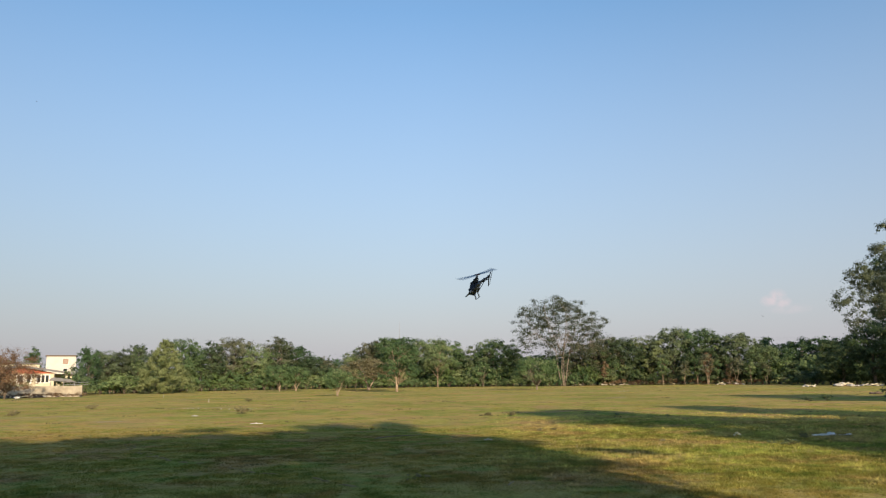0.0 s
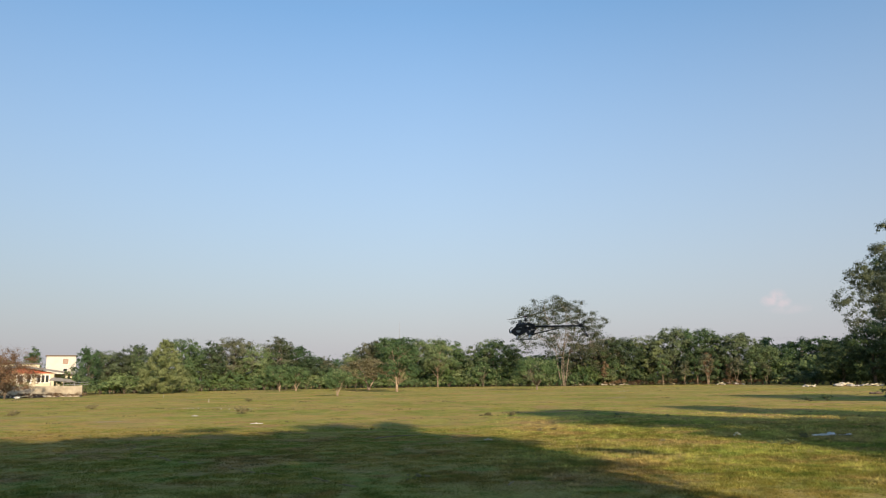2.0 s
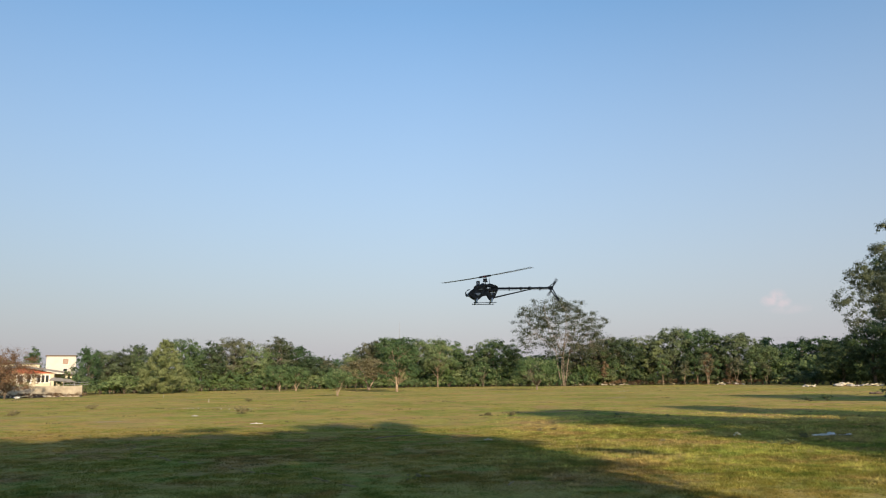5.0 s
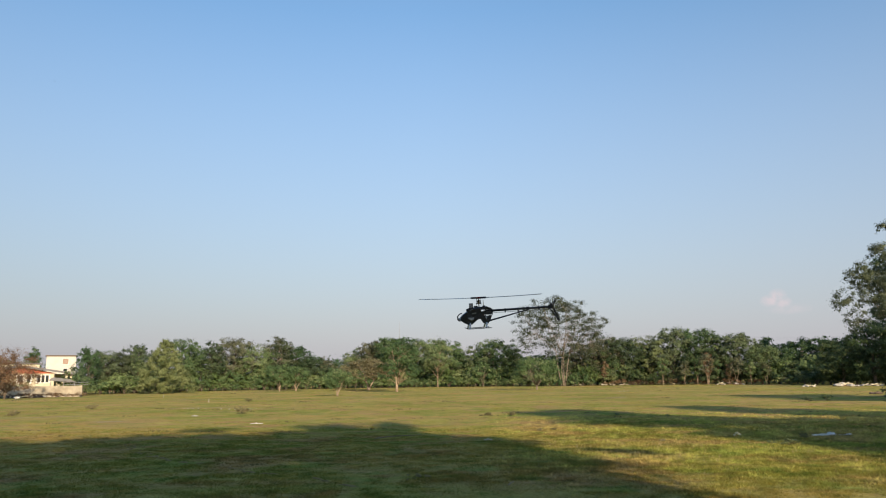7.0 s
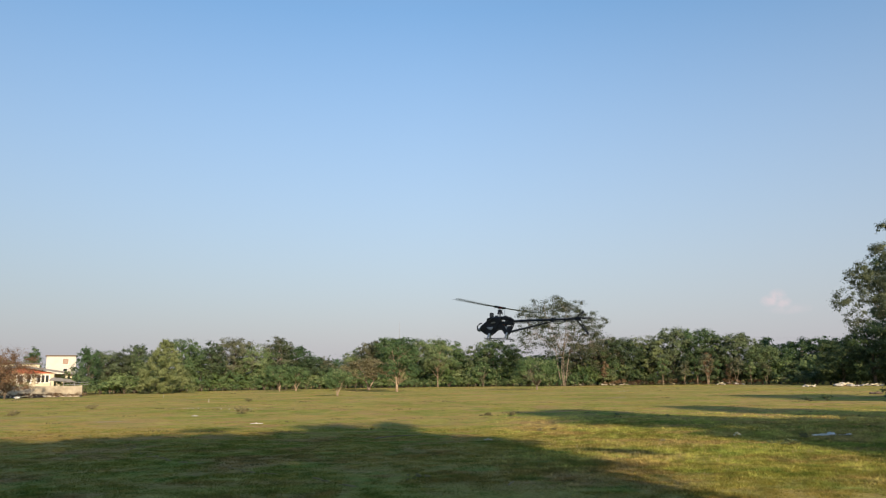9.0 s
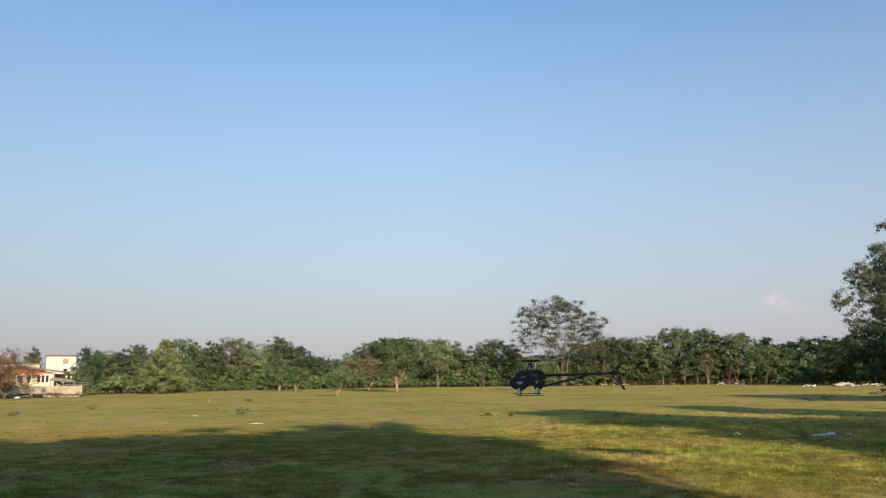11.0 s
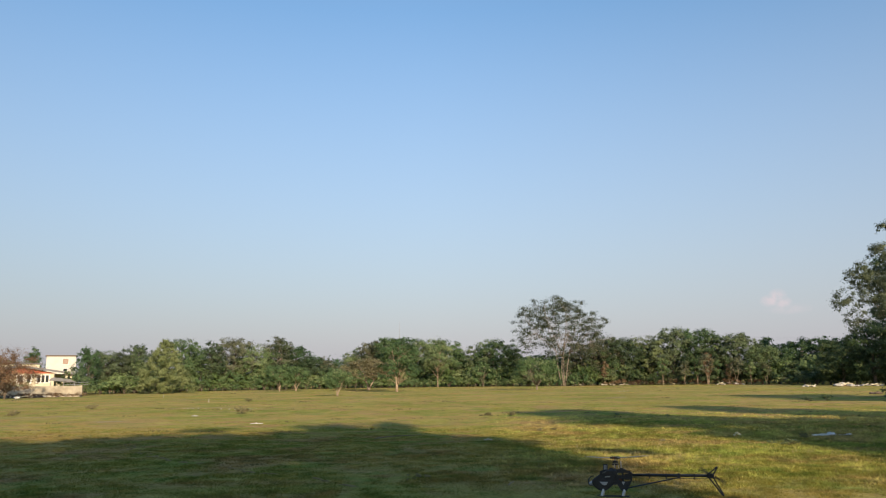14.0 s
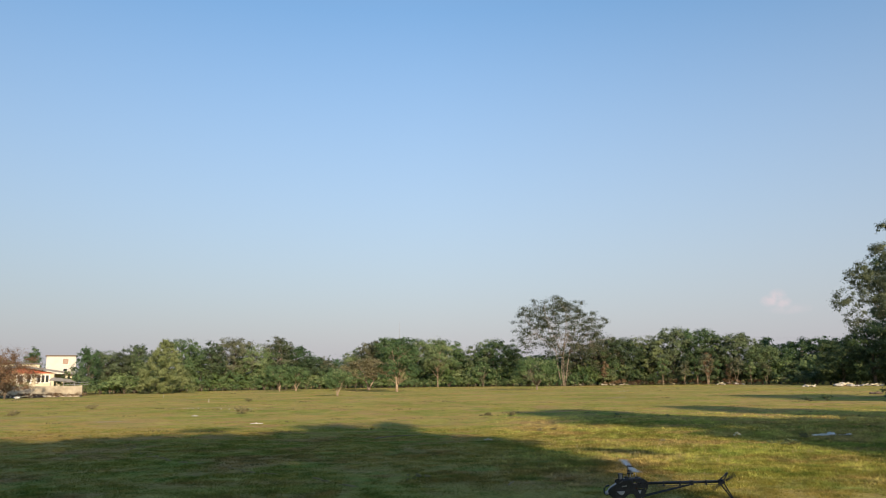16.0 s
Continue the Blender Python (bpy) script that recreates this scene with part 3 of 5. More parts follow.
def grow(seed, h, clear, r0, rx, n, spread, per, leaf, leaf_mat, bark, flat=0.7, top=1.0, hollow=0.5, stems=1, lean=0.05, bare=0, limb=0.34, limbs=60, fork=0.3, fork_at=0.14,
         count=14, bulk=0.56, boughs=None, thin_top=0.0, core=False):
    """Meshes of a trunk with limbs and of a crown. clear: height of the lowest leaves; hollow: how few leaves grow inside."""
    rs = np.random.RandomState(seed)
    rz, cz = (h - clear) / 2, (h + clear) / 2
    if boughs is None:
        boughs = boughs_of(rs, h, clear, rx, count, bulk, top, core)
    centres, middles = clumps_on(rs, boughs, n, cz, flat, 0.5 * (1 - hollow))
    if thin_top:
        keep = rs.rand(n) > thin_top * np.clip((centres[:, 2] / h - 0.72) / 0.12, 0, 1)
        centres, middles = centres[keep], middles[keep]
    bm = bmesh.new()
    forks = []
    for s in range(stems):
        ang = 6.28 * s / stems + rs.rand()
        gap = r0 * (0.5 if fork_at else 5.0)
        bx, by = (math.cos(ang) * gap, math.sin(ang) * gap) if stems > 1 else (0, 0)
        lx, ly = (rs.rand(2) - 0.5) * 2 * lean * h
        fx, fy = (math.cos(ang) * fork * h, math.sin(ang) * fork * h) if stems > 1 else (0, 0)
        pts, rad = [], []
        for k in range(7):
            f = k / 6
            wob = (rs.rand(2) - 0.5) * 0.05 * h * min(k / 3, 1)
            g = max(0.0, f - fork_at)
            pts.append((bx + lx * f + fx * g + wob[0], by + ly * f + fy * g + wob[1], -0.15 + f * h * 0.78))
            rad.append(r0 * (1.35 if k == 0 else 1.0 - 0.8 * f))
        add_tube(bm, pts, rad, 8)
        forks.append(pts)
    ends = [np.array(b[:3]) for b in boughs] + list(centres)
    for k in range(bare):
        d = rs.normal(size=3)
        d /= np.linalg.norm(d)
        ends.insert(0, np.array([d[0] * rx, d[1] * rx, cz + d[2] * rz]))
    for p in ends[:limbs]:
        pts = forks[rs.randint(stems)]
        away = math.hypot(p[0], p[1])
        z0 = min(max(p[2] - away * (0.7 + 0.5 * rs.rand()), clear * 0.7, 0.12 * h), 0.72 * h)
        f = (z0 + 0.15) / (h * 0.78) * 6
        i = min(int(f), 5)
        a = Vector(pts[i]).lerp(Vector(pts[i + 1]), f - i)
        e = Vector(p)
        mid = a.lerp(e, 0.5) + Vector(((rs.rand() - 0.5) * 0.2 * away, (rs.rand() - 0.5) * 0.2 * away, 0.08 * away))
        r = r0 * limb * (1 - 0.6 * z0 / h)
        add_tube(bm, [a, mid, e], [r, r * 0.6, r * 0.18], 5)
    trunk = finish(bm, "trunk", bark, True)
    v, f = leaf_cloud(rs, centres, spread, per, leaf, flat, middles)
    v[:, 2] = np.maximum(v[:, 2], 0.05)
    return trunk, fast_mesh("crown", v, f, leaf_mat)


def spreading(seed, h, rx, r0, stems, fork, hubs, tips, spread, per, leaf, leaf_mat, bark, sag=0.3, tilt=0.0, tiers=3, tier=0.15, flat=0.4, apart=0.06, splay=0.24):
    """An open tree: slim stems fan out into long ascending limbs that carry flat tiers of leaves at their ends."""
    rs = np.random.RandomState(seed)
    bm = bmesh.new()
    tops = []
    for s in range(stems):
        a = 6.28 * (s + rs.uniform(-0.2, 0.2)) / stems
        foot = Vector((math.cos(a), math.sin(a), 0)) * apart * h * rs.uniform(0.5, 1.1)
        head = Vector((math.cos(a) * rx * splay, math.sin(a) * rx * splay, h * fork * rs.uniform(0.85, 1.15)))
        bend = foot.lerp(head, 0.5) + Vector((rs.uniform(-0.25, 0.25), rs.uniform(-0.25, 0.25), 0))
        add_tube(bm, [foot - Vector((0, 0, 0.15)), foot.lerp(bend, 0.5), bend, head], [r0 * 1.3, r0, r0 * 0.9, r0 * 0.75], 8)
        tops.append(head)

    def roof(x, y):
        q = math.hypot(x, y) / rx
        return h * (1 - sag * q * q + tilt * x / rx)

    nodes = []
    for k in range(hubs):
        a, q = 2.39996 * k + rs.uniform(-0.3, 0.3), math.sqrt((k + 0.5) / hubs) * 0.8
        x, y = math.cos(a) * q * rx, math.sin(a) * q * rx
        e = Vector((x, y, roof(x, y) - h * (0.1 + 0.12 * rs.rand())))
        src = min(tops, key=lambda t: (t.xy - e.xy).length + rs.rand())
        mid = src.lerp(e, 0.5) + Vector((rs.uniform(-0.3, 0.3), rs.uniform(-0.3, 0.3), -0.05 * (e - src).length))
        add_tube(bm, [src, mid, e], [r0 * 0.6, r0 * 0.42, r0 * 0.24], 6)
        nodes += [mid.lerp(e, 0.5), e]
    centres = []
    for k in range(tips):
        a, q = rs.rand() * 6.28, math.sqrt(rs.rand()) * rs.uniform(0.86, 1.08)
        x, y = math.cos(a) * q * rx, math.sin(a) * q * rx
        drop = rs.rand() ** 1.3 * tier * tiers if q > 0.25 else 0.1 * rs.rand()
        swell = 0.13 * math.sin(5.1 * a + 1.7 * seed) * q + 0.07 * math.sin(11.0 * a + seed)
        e = Vector((x, y, roof(x, y) + h * (swell * 0.6 - drop)))
        src = min(nodes, key=lambda t: (t - e).length + 2.0 * max(0.0, t.z - e.z))
        r = r0 * 0.16
        add_tube(bm, [src, src.lerp(e, 0.55) + Vector((0, 0, -0.06 * (e - src).length)), e], [r, r * 0.7, r * 0.3], 4)
        centres.append(e)
    trunk = finish(bm, "trunk", bark, True)
    c = np.array([tuple(e) for e in centres])
    v, f = leaf_cloud(rs, c, spread, per, leaf, flat, c - np.array([0, 0, 1.0]))
    return trunk, fast_mesh("crown", v, f, leaf_mat)


def plant(meshes, x, y, size, turn, label, category="tree", group="", name="tree", z=0.0, leaves=None):
    root = thing(name, pose(x, y, float(ground_z(x, y)) + z, 0, 0, turn), label, category, group)
    for n, me in zip(("trunk", "crown"), meshes):
        ob = part(n, me, None, root)
        ob.scale = size if isinstance(size, tuple) else (size,) * 3
    if leaves:  # its own kind of leaf on a shared shape
        ob.material_slots[0].link = "OBJECT"
        ob.material_slots[0].material = leaves
    return root


def sized(h, h0, wide=1.0):
    return (h / h0 * wide, h / h0 * wide, h / h0)


ROUND = [grow(100 + i, 9, 0.2, 0.14, (3.7, 3.5, 3.3, 4.1)[i], 210, 0.62, 44, 0.20, (LEAF_DARK, LEAF_MID, LEAF_GREY, LEAF_MID)[i], BARK,
              top=(0.85, 1.0, 0.9, 1.0)[i], hollow=0.5, flat=(0.7, 0.65, 0.8, 0.65)[i], count=(15, 13, 17, 14)[i], bulk=(0.5, 0.58, 0.46, 0.5)[i], core=True) for i in range(4)]
DEEP = grow(110, 9, 0.2, 0.14, 3.6, 110, 0.8, 36, 0.27, LEAF_DARK, BARK, hollow=0.5, limbs=12)
SLIM = [grow(120 + i, 9, 0.2, 0.12, 2.5, 160, 0.58, 46, 0.19, LEAF_MID if i else LEAF_DARK, BARK, top=0.85, hollow=0.5, count=13, bulk=0.66, core=True) for i in range(2)]
BUSH = [grow(140 + i, 3, 0.05, 0.05, 1.7, 44, 0.42, 26, 0.20, (LEAF_MID, LEAF_DARK, LEAF_LIGHT)[i], BARK, top=0.75, hollow=0.5, stems=3, limbs=6, count=8, bulk=0.55) for i in range(3)]
cone_rng = np.random.RandomState(161)
CONE = [(math.cos(2.4 * k) * q, math.sin(2.4 * k) * q, 0.75 + 6.1 * f, 1.15 - 0.5 * f) for k, f, q in
        ((k, k / 46, (1 - k / 46) ** 0.75 * 3.7 * cone_rng.uniform(0.75, 1.08)) for k in range(46))]
CONE += [(0.0, 0.0, 0.6 + 1.1 * k, 2.0 - 0.33 * k) for k in range(5)]
PALE = grow(160, 7.5, 0.15, 0.07, 4.4, 640, 0.42, 52, 0.135, LEAF_YELLOW, BARK_GREY, hollow=0.4, limbs=8, boughs=np.array(CONE), flat=0.6)
UMBRELLA = spreading(170, 5, 3.0, 0.085, 2, 0.34, 9, 200, 0.5, 66, 0.12, LEAF_DRY, BARK_PALE, sag=0.38, tier=0.12, flat=0.5, apart=0.02)
FORKED = [grow(180, 7.5, 0.9, 0.10, 2.7, 200, 0.46, 56, 0.15, LEAF_DARK, BARK_PALE, top=1.0, hollow=0.6, stems=2, limbs=50, limb=0.42, fork=0.12),
          grow(181, 7.5, 1.8, 0.085, 2.4, 130, 0.46, 60, 0.15, LEAF_MID, BARK_PALE, top=1.05, hollow=0.8, limbs=30, limb=0.5)]
SMALL = grow(190, 3.6, 0.5, 0.045, 2.0, 190, 0.34, 40, 0.09, LEAF_MID, BARK_GREY, stems=2, top=0.95, hollow=0.5)
STUMP_TREE = grow(195, 2.8, 0.5, 0.055, 1.5, 110, 0.3, 46, 0.10, LEAF_MID, BARK_PALE, stems=3, hollow=0.4, limbs=16, fork=0.34)
SAPLING = [grow(197 + i, 5, 1.5, 0.034, 1.1, 44, 0.36, 36, 0.14, (LEAF_MID, LEAF_OLIVE)[i], BARK_PALE, stems=2, hollow=0.3, limbs=20, fork=0.12) for i in range(2)]
AIRY = spreading(200, 15.8, 8.7, 0.085, 4, 0.36, 26, 380, 0.9, 78, 0.18, LEAF_AIRY, BARK_GREY, sag=0.27, tilt=-0.07, tiers=5, tier=0.105, flat=0.55, apart=0.025, splay=0.15)
BROWNISH = spreading(205, 9.2, 3.3, 0.09, 3, 0.45, 10, 150, 0.6, 66, 0.16, LEAF_OLIVE, BARK_GREY, sag=0.3, tiers=5, tier=0.12, flat=0.5, apart=0.02)
GIANT = grow(210, 20, 0.6, 0.45, 7.5, 420, 1.0, 60, 0.28, LEAF_DARK, BARK, top=0.9, hollow=0.5, limb=0.2, count=30, bulk=0.42)


def towering():
    """The tall tree at the field's edge: boughs stand out one by one, with sky between them."""
    side = [(-0.6, -1.0, 24.6, 2.4), (-2.6, -1.5, 20.4, 2.7), (-6.1, -1.6, 17.0, 3.3), (-8.9, -1.0, 13.3, 2.6), (-7.4, -2.0, 9.9, 2.9), (-6.3, -1.0, 6.6, 3.4), (-5.2, -3.0, 13.8, 3.0),
            (-3.5, -4.0, 15.6, 2.8), (-4.6, -4.6, 11.6, 2.6), (-1.2, -4.2, 19.2, 2.7), (1.6, -3.0, 22.6, 2.8), (-2.0, -5.2, 8.2, 3.4), (-1.0, 3.0, 17.0, 3.4)]
    rs = np.random.RandomState(211)
    rest = [(rs.uniform(2, 9), rs.uniform(-6, 6), z, rs.uniform(2.4, 3.4)) for z in np.linspace(4, 24, 18)]
    return grow(212, 27, 2.5, 0.5, 9.0, 1300, 0.72, 62, 0.21, LEAF_TALL, BARK, hollow=0.45, limb=0.22, limbs=44, boughs=np.array(side + rest), flat=0.8)


TOWERING = towering()
BULK = grow(215, 10, 0.1, 0.25, 4.2, 280, 0.7, 56, 0.21, LEAF_SHADED, BARK, hollow=0.6, limbs=20, count=18)
DOME = grow(220, 8, 2.0, 0.3, 7.5, 330, 0.7, 62, 0.21, LEAF_DARK, BARK, flat=0.5, top=0.95, hollow=0.7, count=26, bulk=0.6)
RUSTY = grow(230, 5.8, 0.1, 0.05, 2.9, 300, 0.5, 44, 0.09, LEAF_RUST, BARK, hollow=0.25, stems=4, bare=60, limbs=190, limb=0.3)
RUSTY_SAPLING = grow(232, 5, 1.2, 0.034, 0.95, 54, 0.34, 36, 0.11, LEAF_RUST, BARK_PALE, stems=3, hollow=0.2, limbs=24, fork=0.14)
DEAD_BUSH = grow(235, 1.0, 0.02, 0.015, 0.8, 26, 0.2, 36, 0.07, LEAF_RUST, BARK, hollow=0.3, stems=4, bare=20)

LEFT_ROW = [(-52.9, 120, 6.6), (-51.2, 123, 6.7), (-48.6, 123, 6.2), (-50.4, 127, 7.8), (-45.4, 134, 9.3), (-41.3, 137, 8.9),
            (-38.3, 141, 9.5), (-34.9, 142, 8.6), (-31.2, 145, 9.6), (-28.4, 149, 8.2), (-25.8, 148, 6.5), (-22.8, 151, 6.3)]
CENTRE_ROW = [(-18.6, 152, 7.1), (-14.9, 155, 8.7), (-10.9, 155, 9.9), (-7.3, 156, 10.1), (-3.9, 157, 9.6), (-0.1, 156, 9.9),
              (3.3, 156, 7.8), (6.7, 156, 8.3), (9.7, 154, 9.3), (13.3, 153, 8.5), (15.9, 151, 6.0)]
RIGHT_ROW = [(30.1, 148, 7.4), (33.6, 147, 8.9), (36.7, 148, 8.0), (39.2, 146, 9.4), (42.4, 144, 10.5), (46.5, 143, 10.6),
             (49.2, 139, 9.3), (52.0, 137, 8.9), (53.9, 132, 6.8), (62.6, 134, 5.4), (66.1, 131, 5.2)]
rng = random.Random(7)
for k, (x, y, h) in enumerate(LEFT_ROW + CENTRE_ROW + RIGHT_ROW):
    if x > 28:
        proto = ROUND[(0, 2, 3)[k % 3]]
    elif x < -20:
        proto = (ROUND[0], BULK, SLIM[0])[k % 3]
    else:
        proto = ROUND[k % 4] if k % 3 else SLIM[(k // 3) % 2]
    plant(proto, x, y, sized(h * (0.92 if proto is BULK else 1.02), 9, rng.uniform(0.95, 1.2)), rng.uniform(0, 360),
          "bushy green broadleaf tree in the dense row at the field's edge", group="trees at the field's edge",
          leaves=(LEAF_DUSKY, LEAF_OLIVE, LEAF_MID, LEAF_DUSKY, LEAF_DARK)[k % 5] if x < -20 else
          (LEAF_MID, LEAF_DARK, LEAF_DARK, LEAF_DUSKY)[k % 4] if x < 20 else (LEAF_DUSKY, LEAF_DARK, LEAF_SHADED)[k % 3])


def edge(x):
    """Depth of the field's far edge."""
    return float(np.interp(x, [-60, -51, -45, -25, -10, 7, 23, 39, 51, 59, 64], [112, 119, 132, 146, 153, 153, 146, 144, 136, 122, 106]))


# the fill behind and the undergrowth along the edge
x = -50.0
while x < 66:
    y = edge(x)
    plant(DEEP, x, y + rng.uniform(7, 13), sized(rng.uniform(5.5, 7.4), 9, 1.25), rng.uniform(0, 360),
          "dark green broadleaf tree deep in the wood", group="trees in the wood")
    x += rng.uniform(3.8, 5.6)
for lo, hi, back, step in ((1.2, 2.8, -2.6, 1.2), (2.6, 4.8, 2.0, 1.7), (2.0, 3.4, 7.5, 1.9)):
    x = -53.0
    while x < 64:
        h = rng.uniform(lo, hi)
        kind = rng.choice((0, 0, 1, 2, 2))
        if x > 29 and back < 5 and rng.random() < 0.12:  # the wood stands open here; its dark is put into the leaves
            x += step
            continue
        plant(BUSH[kind], x, edge(x) + back + rng.uniform(-1.2, 1.2), sized(h, 3, rng.uniform(0.9, 1.3)), rng.uniform(0, 360),
              "low green shrub at the foot of the trees", "shrub", "shrubs at the field's edge", "shrub", leaves=(LEAF_SHADED if kind else LEAF_DUSKY) if x > 29 or back > 5 else None)
        x += rng.uniform(0.7, 1.3) * step



def far_wood():
    """A deep, unbroken belt of trees behind the edge."""
    rs = np.random.RandomState(300)
    cx = rs.uniform(-150, 150, 2200)
    cy = np.interp(cx, [-150, -60, -25, 7, 39, 64, 150], [170, 160, 172, 176, 170, 160, 150]) + rs.uniform(0, 14, 2200)
    top = 4.2 + 2.6 * value_noise(cx, cx * 0, 9.0, 301)
    cz = rs.rand(2200) * top
    v, f = leaf_cloud(rs, np.stack([cx, cy, cz], -1), 1.3, 34, 0.42, 0.8, np.array([0, 200, 0]))
    v[:, 2] = np.maximum(v[:, 2], 0.0)
    tagged(new("far_wood", fast_mesh("far_wood", v, f, LEAF_DARK)), "unbroken dark green belt of distant trees", "wood", kind="stuff")


far_wood()
plant(PALE, -40.4, 112, sized(8.1, 7.5, 0.9), 20, "yellow-green dome-crowned tree standing out on the grass")
plant(STUMP_TREE, -25.4, 119.8, sized(4.5, 2.8, 0.9), 40, "small leafy tree with a pale forked trunk")
plant(STUMP_TREE, -23.3, 122, sized(4.2, 2.8, 0.9), 140, "small leafy tree with a slim pale trunk")
plant(STUMP_TREE, -11.0, 80, sized(2.9, 2.8), 260, "small green tree with a stumpy orange-pale trunk")
plant(UMBRELLA, -11.8, 120, sized(4.8, 5, 1.65), 75, "brownish umbrella-crowned tree with a pale forked trunk")
plant(FORKED[0], -6.2, 101, sized(7.6, 7.5, 1.05), 10, "green tree with pale forked limbs showing through")
plant(FORKED[1], -1.3, 148, sized(8.6, 7.5), 200, "slim green tree with a bare pale trunk")
plant(SMALL, 12.2, 103.6, sized(5.0, 3.6, 1.0), 0, "small thin-leaved olive tree on the open grass")
plant(AIRY, 21.4, 140, 1.0, 0, "tall airy tree with sparse brownish-green leaves and pale stems")
for k, (sx, sy, sh) in enumerate(((38.0, 135.5, 4.8), (41.6, 135.0, 4.4), (43.8, 134.8, 5.2), (45.0, 133.4, 5.6), (47.1, 134.2, 4.2), (49.2, 131.0, 4.9), (51.2, 130.2, 4.3),
                                  (53.2, 129.0, 4.0), (31.5, 143.8, 4.8), (22.8, 144.0, 4.6), (25.5, 144.0, 3.6), (8.0, 151.0, 4.0), (-16.0, 147.5, 4.0), (-31.0, 140.0, 4.2))):
    plant(SAPLING[k % 2], sx, sy, sized(sh, 5), 67.0 * k, "slender sapling with a pale thin trunk at the wood's edge", group="saplings at the wood's edge")
for k in range(14):
    plant(DEAD_BUSH, -53.5 + 0.75 * k, 91.0 + 0.2 * k, sized(0.45 + 0.2 * (k * 7 % 4) / 3, 1.0, 1.7), 50.0 * k, "low dead brown scrub at the foot of the garden wall", "shrub", "scrub under the wall", "dead_shrub")
for k in range(9):
    plant(BUSH[(2, 0, 2)[k % 3]], -51.5 + 1.25 * k, 111.5 + 1.3 * k + 0.8 * (k % 2), sized(1.8 + 1.1 * (k * 5 % 4) / 3, 3, 1.35), 77.0 * k, "low olive-green shrub at the foot of the trees", "shrub", "shrubs at the field's edge", "shrub")
for hx, hy, hh in ((-55.8, 97.2, 2.2), (-54.2, 97.6, 1.9), (-52.8, 98.0, 2.0)):
    plant(BUSH[0], hx, hy, sized(hh, 3, 0.9), hx * 30, "green garden shrub behind the wall", "shrub", "garden shrubs", "shrub")
plant(ROUND[2], 31.2, 149, sized(9.6, 9, 1.0), 15, "olive-leaved tree with thin pale tips beside an airy tree")
plant(ROUND[1], 19.3, 152, sized(6.4, 9, 1.3), 55, "green broadleaf tree behind an airy tree", leaves=LEAF_DARK)
plant(ROUND[0], 23.4, 152, sized(6.8, 9, 1.3), 255, "green broadleaf tree behind an airy tree", leaves=LEAF_DUSKY)
plant(ROUND[2], 27.2, 150, sized(8.6, 9, 1.0), 215, "olive-leaved tree beneath an airy tree")
plant(BROWNISH, -31.0, 144, sized(9.6, 9.2), 40, "brownish open-crowned tree with flat leafy tiers")
plant(ROUND[2], -13.8, 152, sized(9.6, 9, 0.9), 160, "brownish thin-leaved tree among green ones")
plant(BUSH[0], -49.4, 103, sized(3.4, 3, 1.1), 70, "dense green bush beside a lean-to", "shrub", name="shrub")
plant(BUSH[1], -47.6, 102, sized(2.6, 3, 1.1), 170, "dense green bush at the end of a garden wall", "shrub", name="shrub")
for k, (hx, hy, hh) in enumerate(((57.0, 129.0, 4.4), (59.6, 126.5, 5.0), (62.0, 124.0, 4.6), (54.6, 131.0, 4.0), (60.8, 121.5, 2.6), (58.2, 124.5, 2.4))):
    plant(BUSH[2], hx, hy, sized(hh, 3, 0.9), 61.0 * k, "pale green shrub at the foot of darker trees", "shrub", "shrubs at the field's edge", "shrub")
for k, (hx, hy, hh) in enumerate(((18.6, 139.2, 2.6), (19.9, 138.6, 1.7), (23.4, 139.6, 2.3), (25.0, 140.5, 3.0), (16.8, 141.5, 3.2))):
    plant(BUSH[k % 2], hx, hy, sized(hh, 3, 1.0), 83.0 * k, "leafy green shrub round the stems of an airy tree", "shrub", "shrubs at the field's edge", "shrub")
plant(BUSH[2], 27.0, 142.5, sized(3.9, 3, 0.85), 20, "bright green creeper-covered mound of leaves", "shrub", name="shrub")
plant(BUSH[0], 7.4, 149, sized(4.8, 3, 0.8), 130, "bright green broad-leaved bush at the wood's edge", "shrub", name="shrub")
for k in range(15):
    sx = 29.0 + 1.65 * k
    plant(DEAD_BUSH, sx, edge(sx) - 4.2 + 0.6 * (k % 3), sized(0.7 + 0.6 * (k * 7 % 5) / 4, 1.0, 1.3), 41.0 * k, "dry brown scrub along the wood's edge", "shrub", "scrub at the wood's edge", "dead_shrub")
# coloured dark to stand in for the shade under the tall trees
for k in range(12):
    plant(BUSH[k % 3], 50.5 + 1.5 * k, 113.5 - 0.8 * k, sized(1.6 + 1.4 * (k * 5 % 4) / 3, 3, 1.3), 53.0 * k, "low shrub under the tall trees, its leaves darkened for shade", "shrub", "shrubs at the field's edge", "shrub", leaves=LEAF_SHADED)
plant(DOME, 67.0, 146, 1.16, 0, "broad dark dome-crowned tree behind the wood")
plant(TOWERING, 74.5, 125, 1.0, 0, "huge dense dark green tree towering at the field's edge")
plant(GIANT, 85.0, 133, (1.21, 1.21, 1.34), 170, "huge dense dark green tree behind its neighbour")
# the shade of the taller neighbour is painted into these crowns
plant(BULK, 55.2, 108, sized(6.6, 10, 1.2), 70, "green spreading tree under a taller one, its leaves darkened for shade")
plant(BULK, 57.5, 104, sized(9.0, 10, 1.0), 150, "dense green tree under a taller one, its leaves darkened for shade")
plant(BULK, 60.5, 100, sized(9.6, 10, 1.0), 240, "dense green tree under a taller one, its leaves darkened for shade")
plant(RUSTY, -47.4, 84, sized(6.3, 5.8), 0, "half-dead shrubby tree with rust-brown leaves")
